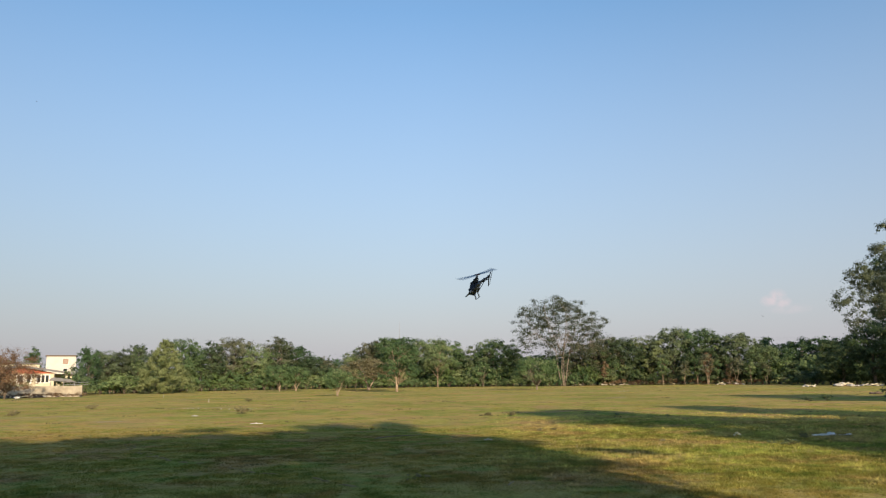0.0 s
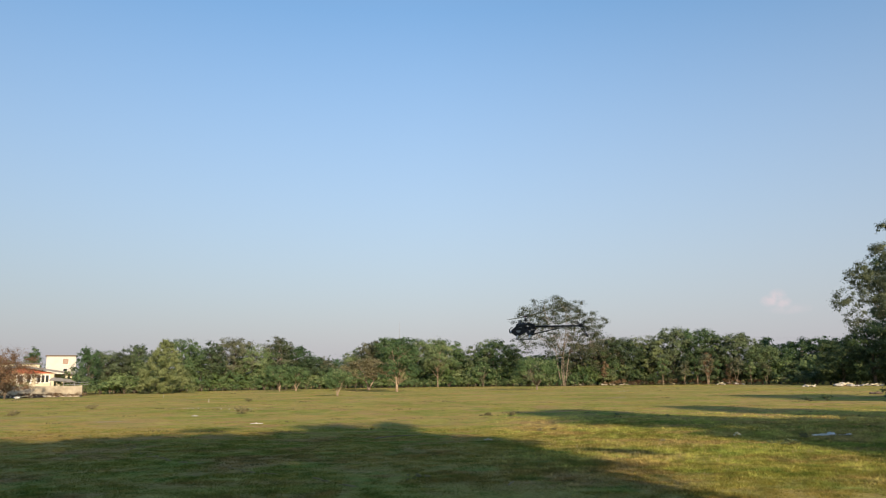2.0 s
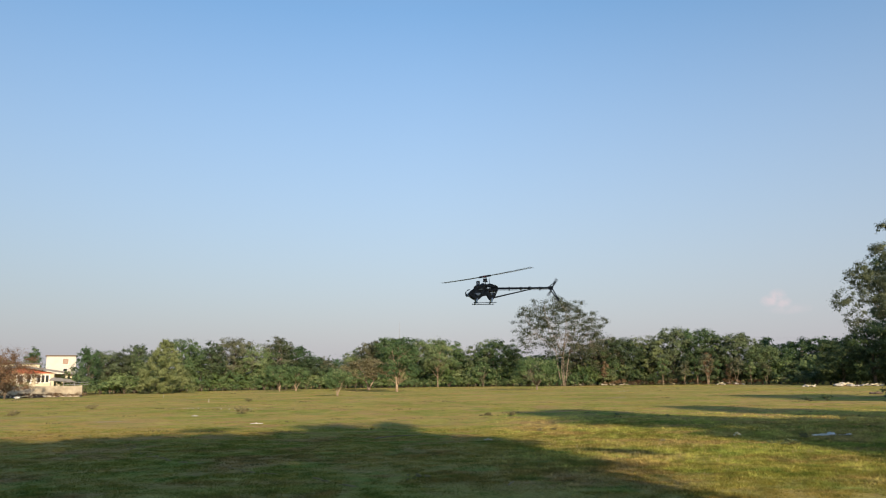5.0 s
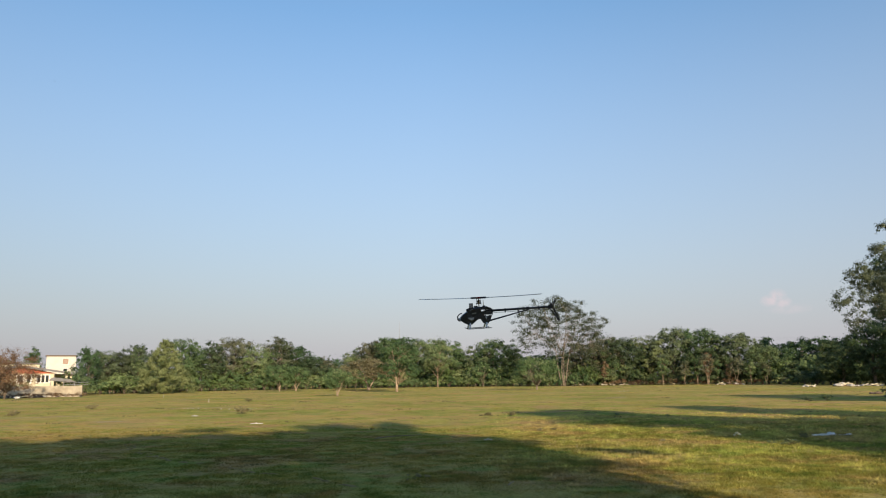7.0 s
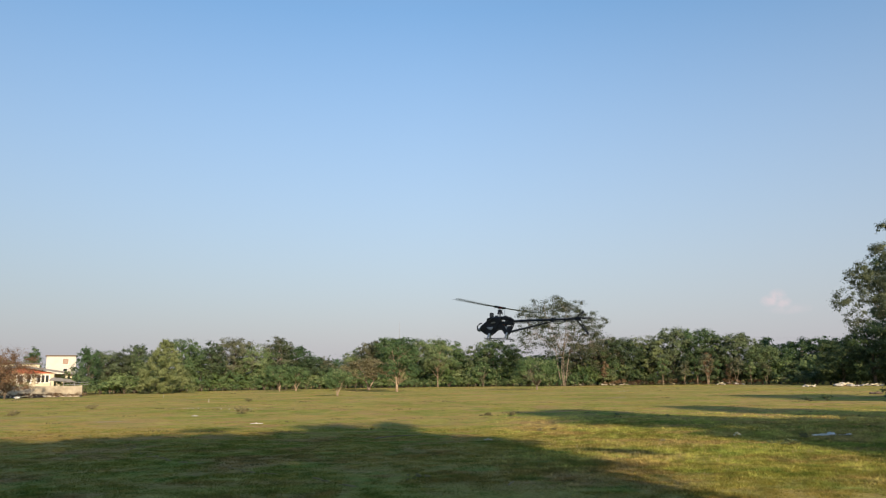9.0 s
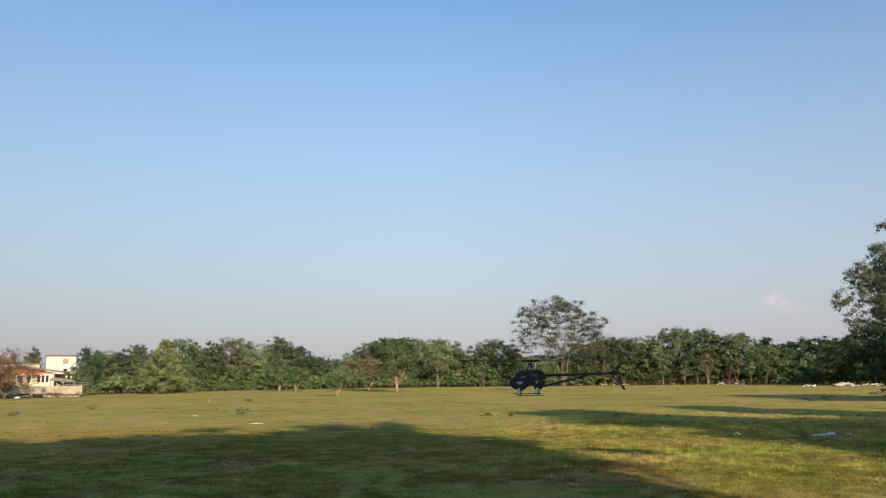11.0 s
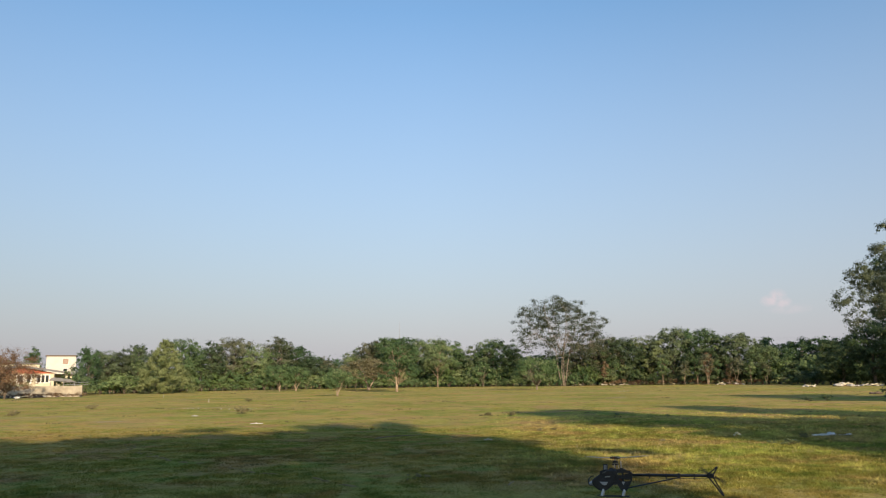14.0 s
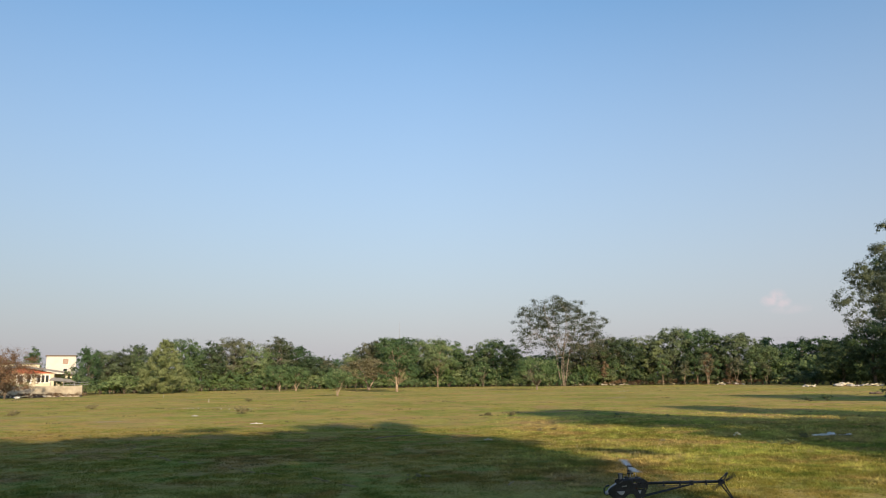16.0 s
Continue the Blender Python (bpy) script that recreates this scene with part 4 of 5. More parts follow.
plant(RUSTY, -50.2, 86.5, sized(5.0, 5.8, 0.8), 130, "half-dead shrubby tree with rust-brown leaves")
plant(RUSTY_SAPLING, 45.6, 134.5, sized(5.8, 5, 0.85), 60, "dry reddish sapling at the wood's edge")
plant(RUSTY_SAPLING, 48.7, 133.2, sized(3.8, 5, 0.9), 200, "dry tan-brown sapling at the wood's edge")
plant(RUSTY_SAPLING, 29.0, 141, sized(4.6, 5), 120, "dry brown sapling at the wood's edge")
plant(ROUND[1], -52.9, 115, sized(7.3, 9, 0.58), 100, "bushy dusky green tree beside a white building", leaves=LEAF_DARK)
plant(BUSH[1], -52.8, 111.5, sized(4.4, 3, 0.75), 30, "dense dusky green bush behind the house", "shrub", name="shrub", leaves=LEAF_DUSKY)
plant(SLIM[0], -69.3, 130, sized(8.1, 9, 0.75), 0, "tall slender tree behind the house")
plant(ROUND[3], -76, 128, sized(7.0, 9), 90, "green tree behind the house")

# unseen trees behind and beside the camera, added to shade the field
SHADE_LABEL = "leafy tree out of view behind the viewer, added to shade the grass"
SHADER = grow(240, 13, 2.4, 0.3, 4.2, 200, 0.95, 66, 0.32, LEAF_MID, BARK, hollow=0.3, thin_top=0.5)
NARROW = grow(250, 13, 2.2, 0.22, 3.0, 120, 0.9, 90, 0.32, LEAF_MID, BARK, hollow=0.2, top=0.6, core=True)
# the last two only block sky light over the near left grass
for (sx, sy, sw, sh) in ((5.8, -5.7, 0.95, 13), (1.4, -9.8, 0.95, 13.2), (1.2, -13.5, 0.95, 12.6), (-3.2, -11.0, 1.0, 13.4), (-11, -12, 1.1, 13.3), (8.0, -13.5, 0.85, 12.0), (-8.5, -3.5, 0.95, 9.5), (-14.0, 1.0, 1.0, 10.0)):
    plant(SHADER, sx, sy, sized(sh, 13, sw), rng.uniform(0, 360), SHADE_LABEL, group="trees behind the viewer")
FLAT_TOPPED = grow(245, 12.9, 5.2, 0.14, 2.6, 130, 0.8, 66, 0.30, LEAF_MID, BARK, hollow=0.3, top=1.25, count=12, core=True)
plant(FLAT_TOPPED, 8.4, -6.0, 1.0, 0, SHADE_LABEL, group="trees behind the viewer")
# small tuft on a thin stem, shaped to cast one patch of shade
WISP = grow(255, 8.8, 7.8, 0.03, 0.5, 7, 0.3, 36, 0.18, LEAF_MID, BARK, limbs=6, count=4)
plant(WISP, 12.0, -5.7, 1.0, 0, SHADE_LABEL, group="trees behind the viewer")
for (sx, sy, sh, sw) in ((16.5, 4.3, 13, 1.0), (20.2, 4.8, 9.3, 1.25), (23.2, 10.8, 12, 1.0), (38.2, 25.4, 13.4, 2.0), (31, 14, 9, 1.2), (15.1, 4.2, 7.4, 1.15)):
    plant(NARROW, sx, sy, sized(sh, 13, sw), rng.uniform(0, 360), "leafy tree beside the field, casting long shade", group="trees beside the field")
# two unseen giants, added to keep sun off the trees at the right
plant(GIANT, 85.0, 95, 1.2, 200, "huge dense tree out of view beside the field, added to shade its neighbours")
plant(GIANT, 71.5, 78, 1.0, 80, "huge dense tree out of view beside the field, added to shade its neighbours")


# ---- house, outbuilding and garden wall ----
def build_house():
    h = thing("house", pose(-57.4, 104, 0, 0, 0, 28), "cream bungalow with an orange-red gable and grey low-pitched roof", "house")
    part("wall", box(-5.2, 4.6, 0, 8, 0, 3.1), CREAM, h)
    part("gable", plate([(-5.6, 3.0), (4.9, 3.0), (0.4, 3.92)], -0.05, 0.25), ORANGE, h, "orange-red painted gable")
    part("roof", plate([(-6.1, 2.95), (0.4, 4.0), (7.2, 2.95), (7.2, 3.05), (0.4, 4.12), (-6.1, 3.05)], -0.7, 8.4), ROOF_GREY, h, "grey sheet roof with a thin dark edge")
    for x0, x1 in ((-2.6, -1.9), (0.2, 0.9), (1.3, 1.8), (2.5, 4.0)):
        fr = part("window", box(x0 - 0.12, x1 + 0.12, -0.06, 0.02, 1.7, 2.85), TRIM_WHITE, h, "white-framed window")
        n = max(1, round((x1 - x0) / 0.5))
        for i in range(n):
            a = x0 + (x1 - x0) * i / n
            part("pane", box(a + 0.07, a + (x1 - x0) / n - 0.07, -0.085, -0.055, 1.8, 2.75), DARK_GLASS, fr)
    part("fascia", plate([(-6.0, 2.80), (0.4, 3.86), (7.1, 2.82), (7.1, 2.95), (0.4, 4.0), (-6.0, 2.95)], -0.74, -0.70), ROOF_GREY, h, "grey board under the roof edge")
    for x in (6.1, 6.7):
        part("porch_post", box(x - 0.14, x + 0.14, 0.2, 0.48, 0, 2.98), CREAM, h)
    part("porch_wall", box(4.6, 7.1, 3.0, 3.15, 0, 2.95), CREAM, h)
    part("rear_roof", plate([(-5.0, 4.2), (-1.0, 4.75), (3.2, 4.5), (3.2, 4.38), (-1.0, 4.62), (-5.0, 4.05)], 6.5, 8.3), ROOF_GREY, h)
    part("rear_wall", box(-4.6, 2.8, 6.8, 8.0, 3.1, 4.35), CREAM, h)
    c = thing("carport", pose(-49.7, 101, 0, 0, 0, 26), "small lean-to with a grey sheet roof behind the garden wall", "carport")
    part("roof", plate([(-1.5, 2.1), (-1.1, 2.42), (0.9, 2.15), (1.6, 1.85), (1.6, 1.75), (-1.5, 2.0)], -1.2, 1.6), ROOF_GREY, c)
    for x in (-1.3, 0.2, 1.5):
        part("post", tube([(x, -1.0, 0), (x, -1.0, 1.9)], 0.05, 8), METAL_GREY, c)
    for z in (1.45, 1.75):
        part("rail", tube([(0.2, -1.0, z), (3.1, -1.0, z)], 0.035, 6), METAL_GREY, c)


def build_block():
    b = thing("white_building", pose(-61.9, 125, 0, 0, 0, 26), "white two-storey rendered building with a flat dark-edged roof", "building")
    part("wall", box(-2.1, 2.2, 0, 6, 0, 6.0), WHITE_WALL, b)
    part("roof", box(-2.25, 2.45, -0.2, 6.2, 6.0, 6.14), RUBBLE_BROWN, b, "thin dark flat roof")
    part("pilaster", box(-0.62, -0.5, -0.05, 0.02, 0, 5.98), WHITE_WALL, b)
    for x0, x1, z0, z1, m in ((0.25, 1.1, 4.7, 5.6, TAN), (0.45, 1.0, 3.4, 4.0, DARK_GLASS)):
        w = part("window", box(x0 - 0.08, x1 + 0.08, -0.06, 0.02, z0 - 0.08, z1 + 0.08), TRIM_WHITE, b)
        part("pane", box(x0, x1, -0.09, -0.05, z0, z1), m, w)


def build_garden_wall():
    w = thing("garden_wall", pose(-51.0, 94.3, 0, 0, 0, 8), "weathered pale plaster garden wall with stains", "wall")
    for k in range(5):
        x = -7.6 + 2.85 * k
        part("wall_panel", box(x, x + 2.83, -0.09, 0.09, -0.1, 1.33, 0.015), PLASTER, w)
        part("pier", box(x + 2.74, x + 2.94, -0.12, 0.12, -0.1, 1.37, 0.015), PLASTER, w)


build_house()
build_block()
build_garden_wall()


# ---- litter, rubble, posts and wires ----
def chunk_mesh(seed, material, sx, sy, sz):
    """An angular broken lump."""
    rs = random.Random(seed)
    bm = bmesh.new()
    bmesh.ops.create_icosphere(bm, subdivisions=1, radius=0.5)
    for v in bm.verts:
        k = rs.uniform(0.75, 1.2)
        v.co = Vector((v.co.x * sx * k, v.co.y * sy * k, max(v.co.z, -0.25) * sz * k))
    return finish(bm, "chunk", material)


CHUNKS = [chunk_mesh(i, RUBBLE_PALE, 1.0, 0.8, 0.6) for i in range(3)]
CHUNKS_BROWN = [chunk_mesh(10 + i, RUBBLE_BROWN, 1.0, 0.8, 0.6) for i in range(3)]
BOARD = finish(box(-0.5, 0.5, -0.06, 0.06, -0.02, 0.02, 0.005), "board", CREAM)


def rubble(x, y, width, height, n, seed, label, brown=0.4, boards=2):
    rs = random.Random(seed)
    p = thing("rubble_pile", pose(x, y, float(ground_z(x, y))), label, "rubble", "rubble at the field's edge")
    for k in range(n):
        ob = part("chunk", (CHUNKS_BROWN if rs.random() < brown else CHUNKS)[k % 3], None, p)
        u = rs.uniform(-1, 1)
        size = height * rs.uniform(0.5, 1.1)
        ob.matrix_basis = Matrix.LocRotScale((u * width / 2, rs.uniform(-0.4, 0.4), 0.1 * size + height * 0.35 * (1 - u * u) * rs.random()),
                                             Euler((0, 0, rs.uniform(0, 6))), (size * 1.5, size * 1.2, size))
    for k in range(boards):
        ob = part("board", BOARD, None, p)
        ob.matrix_basis = Matrix.LocRotScale((rs.uniform(-0.4, 0.4) * width, -0.5, height * 0.45), Euler((rs.uniform(-0.5, 0.5), rs.uniform(-0.35, 0.35), rs.uniform(-0.6, 0.6))),
                                             (rs.uniform(0.6, 1.3), 1.2, 1.2))


PILE = "low heap of pale broken rubble and boards on the grass"
rubble(24.6, 143.5, 2.0, 0.45, 9, 1, PILE)
rubble(29.2, 141, 3.0, 0.5, 14, 2, PILE)
rubble(33.5, 141.5, 4.0, 0.35, 12, 3, "thin scatter of brown earth and rubble", 0.8)
rubble(41.9, 140, 2.6, 0.4, 10, 4, PILE)
rubble(47.6, 130.6, 4.6, 0.55, 18, 5, PILE, 0.45)
rubble(46.8, 100.3, 1.6, 0.42, 9, 6, PILE, 0.1, 3)
rubble(51.0, 100.0, 2.4, 0.75, 18, 7, "heap of pale rubble with a leaning cream board", 0.3, 7)
rubble(53.8, 98.8, 3.4, 0.45, 20, 8, PILE, 0.15, 6)
rubble(51.5, 97.5, 2.0, 0.3, 8, 9, "low heap of dark earth and rubble", 0.9, 0)
for k in range(4):
    rubble(-53.0 + 2.1 * k, 90.6 + 0.5 * k, 2.4, 0.4, 10, 20 + k, "strip of brown rubble and dead stalks under the garden wall", 0.97, 1)
rubble(34.0, 59.5, 3.2, 0.42, 14, 33, "low heap of dark brown earth on the grass", 1.0, 0)
rubble(-44.6, 81.3, 0.5, 0.45, 3, 30, "white broken block lying on the grass", 0.0, 0)
for k, (sx, sy) in enumerate(((-15.2, 45.5), (-13.1, 45.0), (-11.0, 44.6))):
    rubble(sx, sy, 2.2, 0.07, 14, 31 + k, "scatter of small pale stones in the grass", 0.4, 0)
rubble(19.5, 84, 2.8, 0.1, 12, 34, "scatter of small pale stones in the grass", 0.3, 0)


def crumpled_sheet(x, y, length, width, height, seed, turn, label, category="plastic sheet", material=None):
    """A crumpled sheet of plastic lying in the grass: a thick, folded skin."""
    rs = np.random.RandomState(seed)
    n, m = 26, 10
    u, v = np.meshgrid(np.linspace(-1, 1, n), np.linspace(-1, 1, m), indexing="ij")
    top = (value_noise(u * 9 + 5, v * 4 + 5, 1.0, seed) ** 2) * height + 0.02
    ragged = 0.75 + 0.35 * value_noise(u * 6 + 9, v * 0 + 3, 1.0, seed + 1)
    top = top * (0.5 + 0.7 * np.exp(-((u + 0.1) / 0.22) ** 2))
    X, Y = u * length / 2, v * width / 2 * ragged + (value_noise(u * 3 + 2, v * 0 + 1, 1.0, seed + 2) - 0.5) * width * 0.8
    Z = top * (1 - 0.8 * np.abs(v) ** 3)
    up = np.stack([X, Y, Z], -1).reshape(-1, 3)
    low = np.stack([X, Y, Z - 0.012], -1).reshape(-1, 3)
    idx = np.arange(n * m).reshape(n, m)
    f = np.stack([idx[:-1, :-1], idx[1:, :-1], idx[1:, 1:], idx[:-1, 1:]], -1).reshape(-1, 4)
    rim = np.concatenate([idx[:, 0], idx[-1, 1:], idx[-2::-1, -1], idx[0, -2:0:-1]])
    nxt = np.roll(rim, -1)
    side = np.stack([rim, rim + n * m, nxt + n * m, nxt], -1)
    ob = new(category.replace(" ", "_"), fast_mesh("sheet", np.concatenate([up, low]), np.concatenate([f, f[:, ::-1] + n * m, side]), material or WHITE_PLASTIC, True))
    ob.matrix_basis = pose(x, y, float(ground_z(x, y)) + 0.01, 0, 0, turn)
    tagged(ob, label, category)


rubble(-0.48, 13.0, 0.36, 0.035, 16, 40, "scatter of dark brown litter in the shaded grass", 0.95, 0)
rubble(2.1, 10.4, 0.5, 0.03, 12, 41, "scatter of dark brown litter in the shaded grass", 0.9, 0)
rubble(0.35, 21.6, 0.3, 0.05, 5, 42, "small dark clods of earth in the grass", 1.0, 0)
crumpled_sheet(10.2, 20.8, 1.0, 0.12, 0.13, 3, -4, "long crumpled white plastic sheet lying in shaded grass")
crumpled_sheet(-7.4, 30.8, 0.48, 0.08, 0.035, 5, 4, "narrow strip of white plastic on the grass", "plastic strip", RUBBLE_PALE)
crumpled_sheet(1.1, 20.3, 0.21, 0.08, 0.04, 10, -10, "flat pale brown piece of cardboard on the grass", "cardboard", RUBBLE_PALE)
crumpled_sheet(-12.2, 38.2, 0.30, 0.1, 0.04, 12, 0, "strip of white plastic on the grass", "plastic strip", RUBBLE_PALE)


def fallen_branch(points, r, label, bark=BARK):
    ob = new("fallen_branch", finish(tube(points, [r, r * 0.9, r * 0.7, r * 0.4], 6), "branch", bark))
    tagged(ob, label, "branch")


fallen_branch([(-1.9, 21.2, 0.04), (-1.5, 21.6, 0.06), (-1.1, 22.0, 0.05), (-0.7, 22.4, 0.04)], 0.014, "dark crooked fallen branch lying in the grass")
fallen_branch([(0.93, 11.85, 0.03), (0.96, 11.9, 0.045), (0.99, 11.95, 0.055), (1.02, 12.0, 0.065)], 0.009, "short pale stick poking out of the grass", BARK_PALE)


def stake(x, y, h, label):
    bm = tube([(0, 0, -0.1), (0, 0, h)], [0.02, 0.018], 8)
    ob = new("marker_post", finish(bm, "post", RUBBLE_PALE))
    ob.matrix_basis = pose(x, y, float(ground_z(x, y)), 3, 2, 0)
    tagged(ob, label, "post", "marker posts")


stake(-18.8, 62.2, 0.27, "short white marker post standing in the grass")
stake(-29.9, 83.0, 0.27, "short white marker post in front of a tree")

WEED = [grow(260 + i, 0.6, 0.02, 0.01, 0.4, 20, 0.13, 40, 0.06, (LEAF_DUSKY, LEAF_DRY)[i], BARK, hollow=0.3, stems=3, bare=6) for i in range(2)]
for k, (wx, wy, wh, dry) in enumerate(((-10.2, 39.2, 0.5, 1), (2.9, 34.0, 0.3, 1), (1.9, 34.6, 0.24, 1), (7.1, 32.4, 0.14, 0), (8.8, 31.0, 0.12, 0), (22.7, 46.5, 0.48, 0), (21.5, 46.2, 0.36, 0),
                                       (26.5, 46.0, 0.9, 0), (30.6, 53.0, 1.3, 1), (31.6, 52.5, 1.0, 0), (-22.0, 39.8, 0.4, 1), (-20.9, 46.3, 0.5, 1), (9.2, 20.2, 0.22, 1), (-0.45, 13.0, 0.10, 1), (-0.30, 12.95, 0.08, 1), (-15.6, 62.0, 0.4, 1), (-22.6, 41.2, 0.3, 1),
                                       (2.9, 24.2, 0.14, 1), (3.4, 24.6, 0.12, 1), (5.4, 19.6, 0.12, 1))):
    plant(WEED[dry], wx, wy, sized(wh * 0.85, 0.6, 1.15), 47.0 * k, "low dry brown weed clump in the grass" if dry else "low dark green weed clump in the grass", "weed", "weeds on the field", "weed")


PALE_WEED = grow(265, 0.32, 0.16, 0.008, 0.13, 9, 0.05, 30, 0.035, LEAF_PALE, BARK_PALE, hollow=0.3, stems=2, limbs=6, count=4)
for k, (wx, wy) in enumerate(((7.95, 18.3), (8.15, 18.5), (7.7, 18.6))):
    plant(WEED[0], wx, wy, sized(0.17 - 0.03 * k, 0.6, 1.7), 70.0 * k, "lush bright tuft of longer grass and weeds", "weed", "weeds on the field", "weed", leaves=LEAF_YELLOW)
plant(PALE_WEED, 7.45, 20.1, 0.62, 0, "small weed with pale cream-green drooping leaves", "weed", "weeds on the field", "weed")


def build_mast():
    m = thing("radio_mast", pose(-23.2, 400, 0), "thin far-off steel radio mast rising over the wood", "mast")
    part("pole", tube([(0, 0, 0), (0, 0, 20), (0, 0, 31)], [0.16, 0.1, 0.05], 6), METAL_GREY, m)


def build_wires():
    line = thing("power_line", pose(0, 0, 0), "distant overhead power line sagging between slim poles", "power line")
    for x in (105, 156):
        part("pole", tube([(x, 280, 0), (x, 280, 15.5)], [0.14, 0.1], 8), METAL_GREY, line)
    for z in (14.6, 15.4):
        pts = [(105 + 51 * k / 8, 280, z - 0.9 * (1 - (k / 4 - 1) ** 2)) for k in range(9)]
        part("wire", tube(pts, 0.014, 5), CARBON, line)


build_mast()
build_wires()


def lofted(sections, name_segments=16):
    """A closed hull through sections (x, z_mid, half_height, half_width, power)."""
    bm = bmesh.new()
    rings = []
    for x, z, hh, hw, pw in sections:
        ring = []
        for k in range(name_segments):
            a = 2 * math.pi * k / name_segments
            c, s = math.cos(a), math.sin(a)
            ring.append(bm.verts.new((x, hw * math.copysign(abs(c) ** pw, c), z + hh * math.copysign(abs(s) ** pw, s))))
        rings.append(ring)
    for a, b in zip(rings, rings[1:]):
        for k in range(name_segments):
            bm.faces.new((a[k], a[(k + 1) % name_segments], b[(k + 1) % name_segments], b[k]))
    bm.faces.new(rings[0])
    bm.faces.new(rings[-1][::-1])
    return bm


# ---- dragonflies ----
def build_dragonfly():
    d = thing("dragonfly", pose(0, 12, 2), "small dark dragonfly in flight over the field", "dragonfly", "dragonflies")
    part("body", lofted([(-0.024, 0, 0.006, 0.006, 1), (-0.018, 0, 0.015, 0.015, 1), (-0.004, 0, 0.016, 0.015, 1), (0.006, 0, 0.010, 0.010, 1), (0.020, 0, 0.003, 0.003, 1)], 8), CARBON, d)
    for x in (-0.012, -0.002):
        for sgn in (-1, 1):
            part("wing", plate([(x - 0.005, 0), (x + 0.005, 0), (x + 0.010, sgn * 0.026), (x + 0.001, sgn * 0.028)], -0.0005, 0.0005), CARBON, d).rotation_euler = (radians(90 - 25 * sgn), 0, 0)
    for wing_or_body in d.children:
        wing_or_body.scale = (0.42, 0.42, 0.42)
    return d


# ---- model helicopter ----
def build_helicopter():
    h = thing("model_helicopter", pose(0.5, 12.3, 3.1), "black radio-controlled model helicopter with white landing legs in flight", "model helicopter")
    shell = plate([(-0.236, -0.088), (-0.240, -0.066), (-0.214, -0.034), (-0.138, 0.014), (-0.092, 0.046), (-0.030, 0.056), (0.020, 0.048),
                   (0.012, -0.014), (-0.045, -0.064), (-0.104, -0.150), (-0.158, -0.150), (-0.204, -0.124)], -0.062, 0.062, 0.014)
    for v in shell.verts:  # narrower towards the nose and the belly
        v.co.y *= 1 - 0.5 * min(max((-0.09 - v.co.x) / 0.15, 0), 1) - 0.15 * min(max((-0.03 - v.co.z) / 0.1, 0), 1)
    part("canopy", shell, BLACK_GLOSS, h, "angular glossy black moulded canopy")
    for y in (-0.066, 0.062):
        part("canopy_trim", plate([(-0.128, 0.010), (-0.090, 0.034), (-0.088, 0.0315), (-0.125, 0.008)], y, y + 0.004), DULL_DECAL, h)
    front = [(-0.15, 0.035), (-0.10, 0.050), (-0.01, 0.050), (0.004, -0.014), (-0.030, -0.094), (-0.102, -0.150), (-0.154, -0.152), (-0.162, -0.105)]
    rear = [(0.035, -0.060), (0.112, -0.060), (0.150, -0.050), (0.112, -0.128), (0.092, -0.152), (0.052, -0.150), (0.016, -0.092)]
    for y in (-0.050, 0.044):
        fr = part("side_frame", plate(front, y, y + 0.006), CARBON, h)
        part("frame_foot", plate(rear, y, y + 0.006), CARBON, fr)
        for pts in ([(-0.012, 0.050), (0.05, 0.048), (0.13, 0.042), (0.165, 0.012), (0.155, 0.004), (0.125, 0.018), (0.05, 0.020), (-0.01, 0.022)],
                    [(0.165, 0.012), (0.152, -0.050), (0.138, -0.050), (0.148, 0.008)], [(0.0, -0.002), (0.15, -0.006), (0.15, -0.040), (0.0, -0.034)],
                    [(0.002, -0.018), (0.056, -0.058), (0.030, -0.090), (-0.03, -0.094)], [(0.062, 0.036), (0.074, 0.036), (0.074, -0.062), (0.062, -0.062)]):
            part("frame_rib", plate(pts, y + 0.0005, y + 0.0055), CARBON, fr)
    part("motor", tube([(0.035, 0, -0.058), (0.035, 0, 0.0)], 0.026, 14), COPPER, h, "copper-brown motor can")
    part("main_gear", tube([(0.0, 0, 0.018), (0.0, 0, 0.028)], 0.042, 20), DARK_ALLOY, h)
    part("receiver", box(0.085, 0.135, -0.030, 0.030, -0.045, 0.015, 0.004), CARBON, h)
    part("gear_block", box(-0.05, 0.005, -0.035, 0.035, -0.05, 0.035, 0.006), CARBON, h)
    part("boom_block", box(0.115, 0.158, -0.026, 0.026, -0.022, 0.026, 0.004), CARBON, h)
    part("battery", box(-0.14, -0.02, -0.032, 0.032, -0.09, -0.02, 0.006), BLACK_GLOSS, h)
    for y in (-0.066, 0.060):
        part("decal", plate([(-0.155, -0.066), (-0.075, -0.066), (-0.088, -0.092), (-0.108, -0.100), (-0.130, -0.092)], y, y + 0.006, 0.001), GREY_DECAL, h, "pale grey shield-shaped marking")
        part("marking", plate([(-0.100, -0.014), (-0.052, -0.009), (-0.050, -0.021), (-0.103, -0.026)], y, y + 0.005), DULL_DECAL, h, "grey bar marking")
        part("vent", plate([(0.058, -0.062), (0.088, -0.062), (0.073, -0.098)], y * 0.82, y * 0.82 + 0.004), GREY_DECAL, h)
    ring = [(-0.215 + 0.0, -0.012), (-0.245, -0.018), (-0.268, -0.045), (-0.268, -0.085), (-0.255, -0.102), (-0.215, -0.098)]
    for y in (-0.02, 0.02):
        part("nose_bumper", tube([(x, y, z) for x, z in ring], 0.005, 6), CARBON, h)
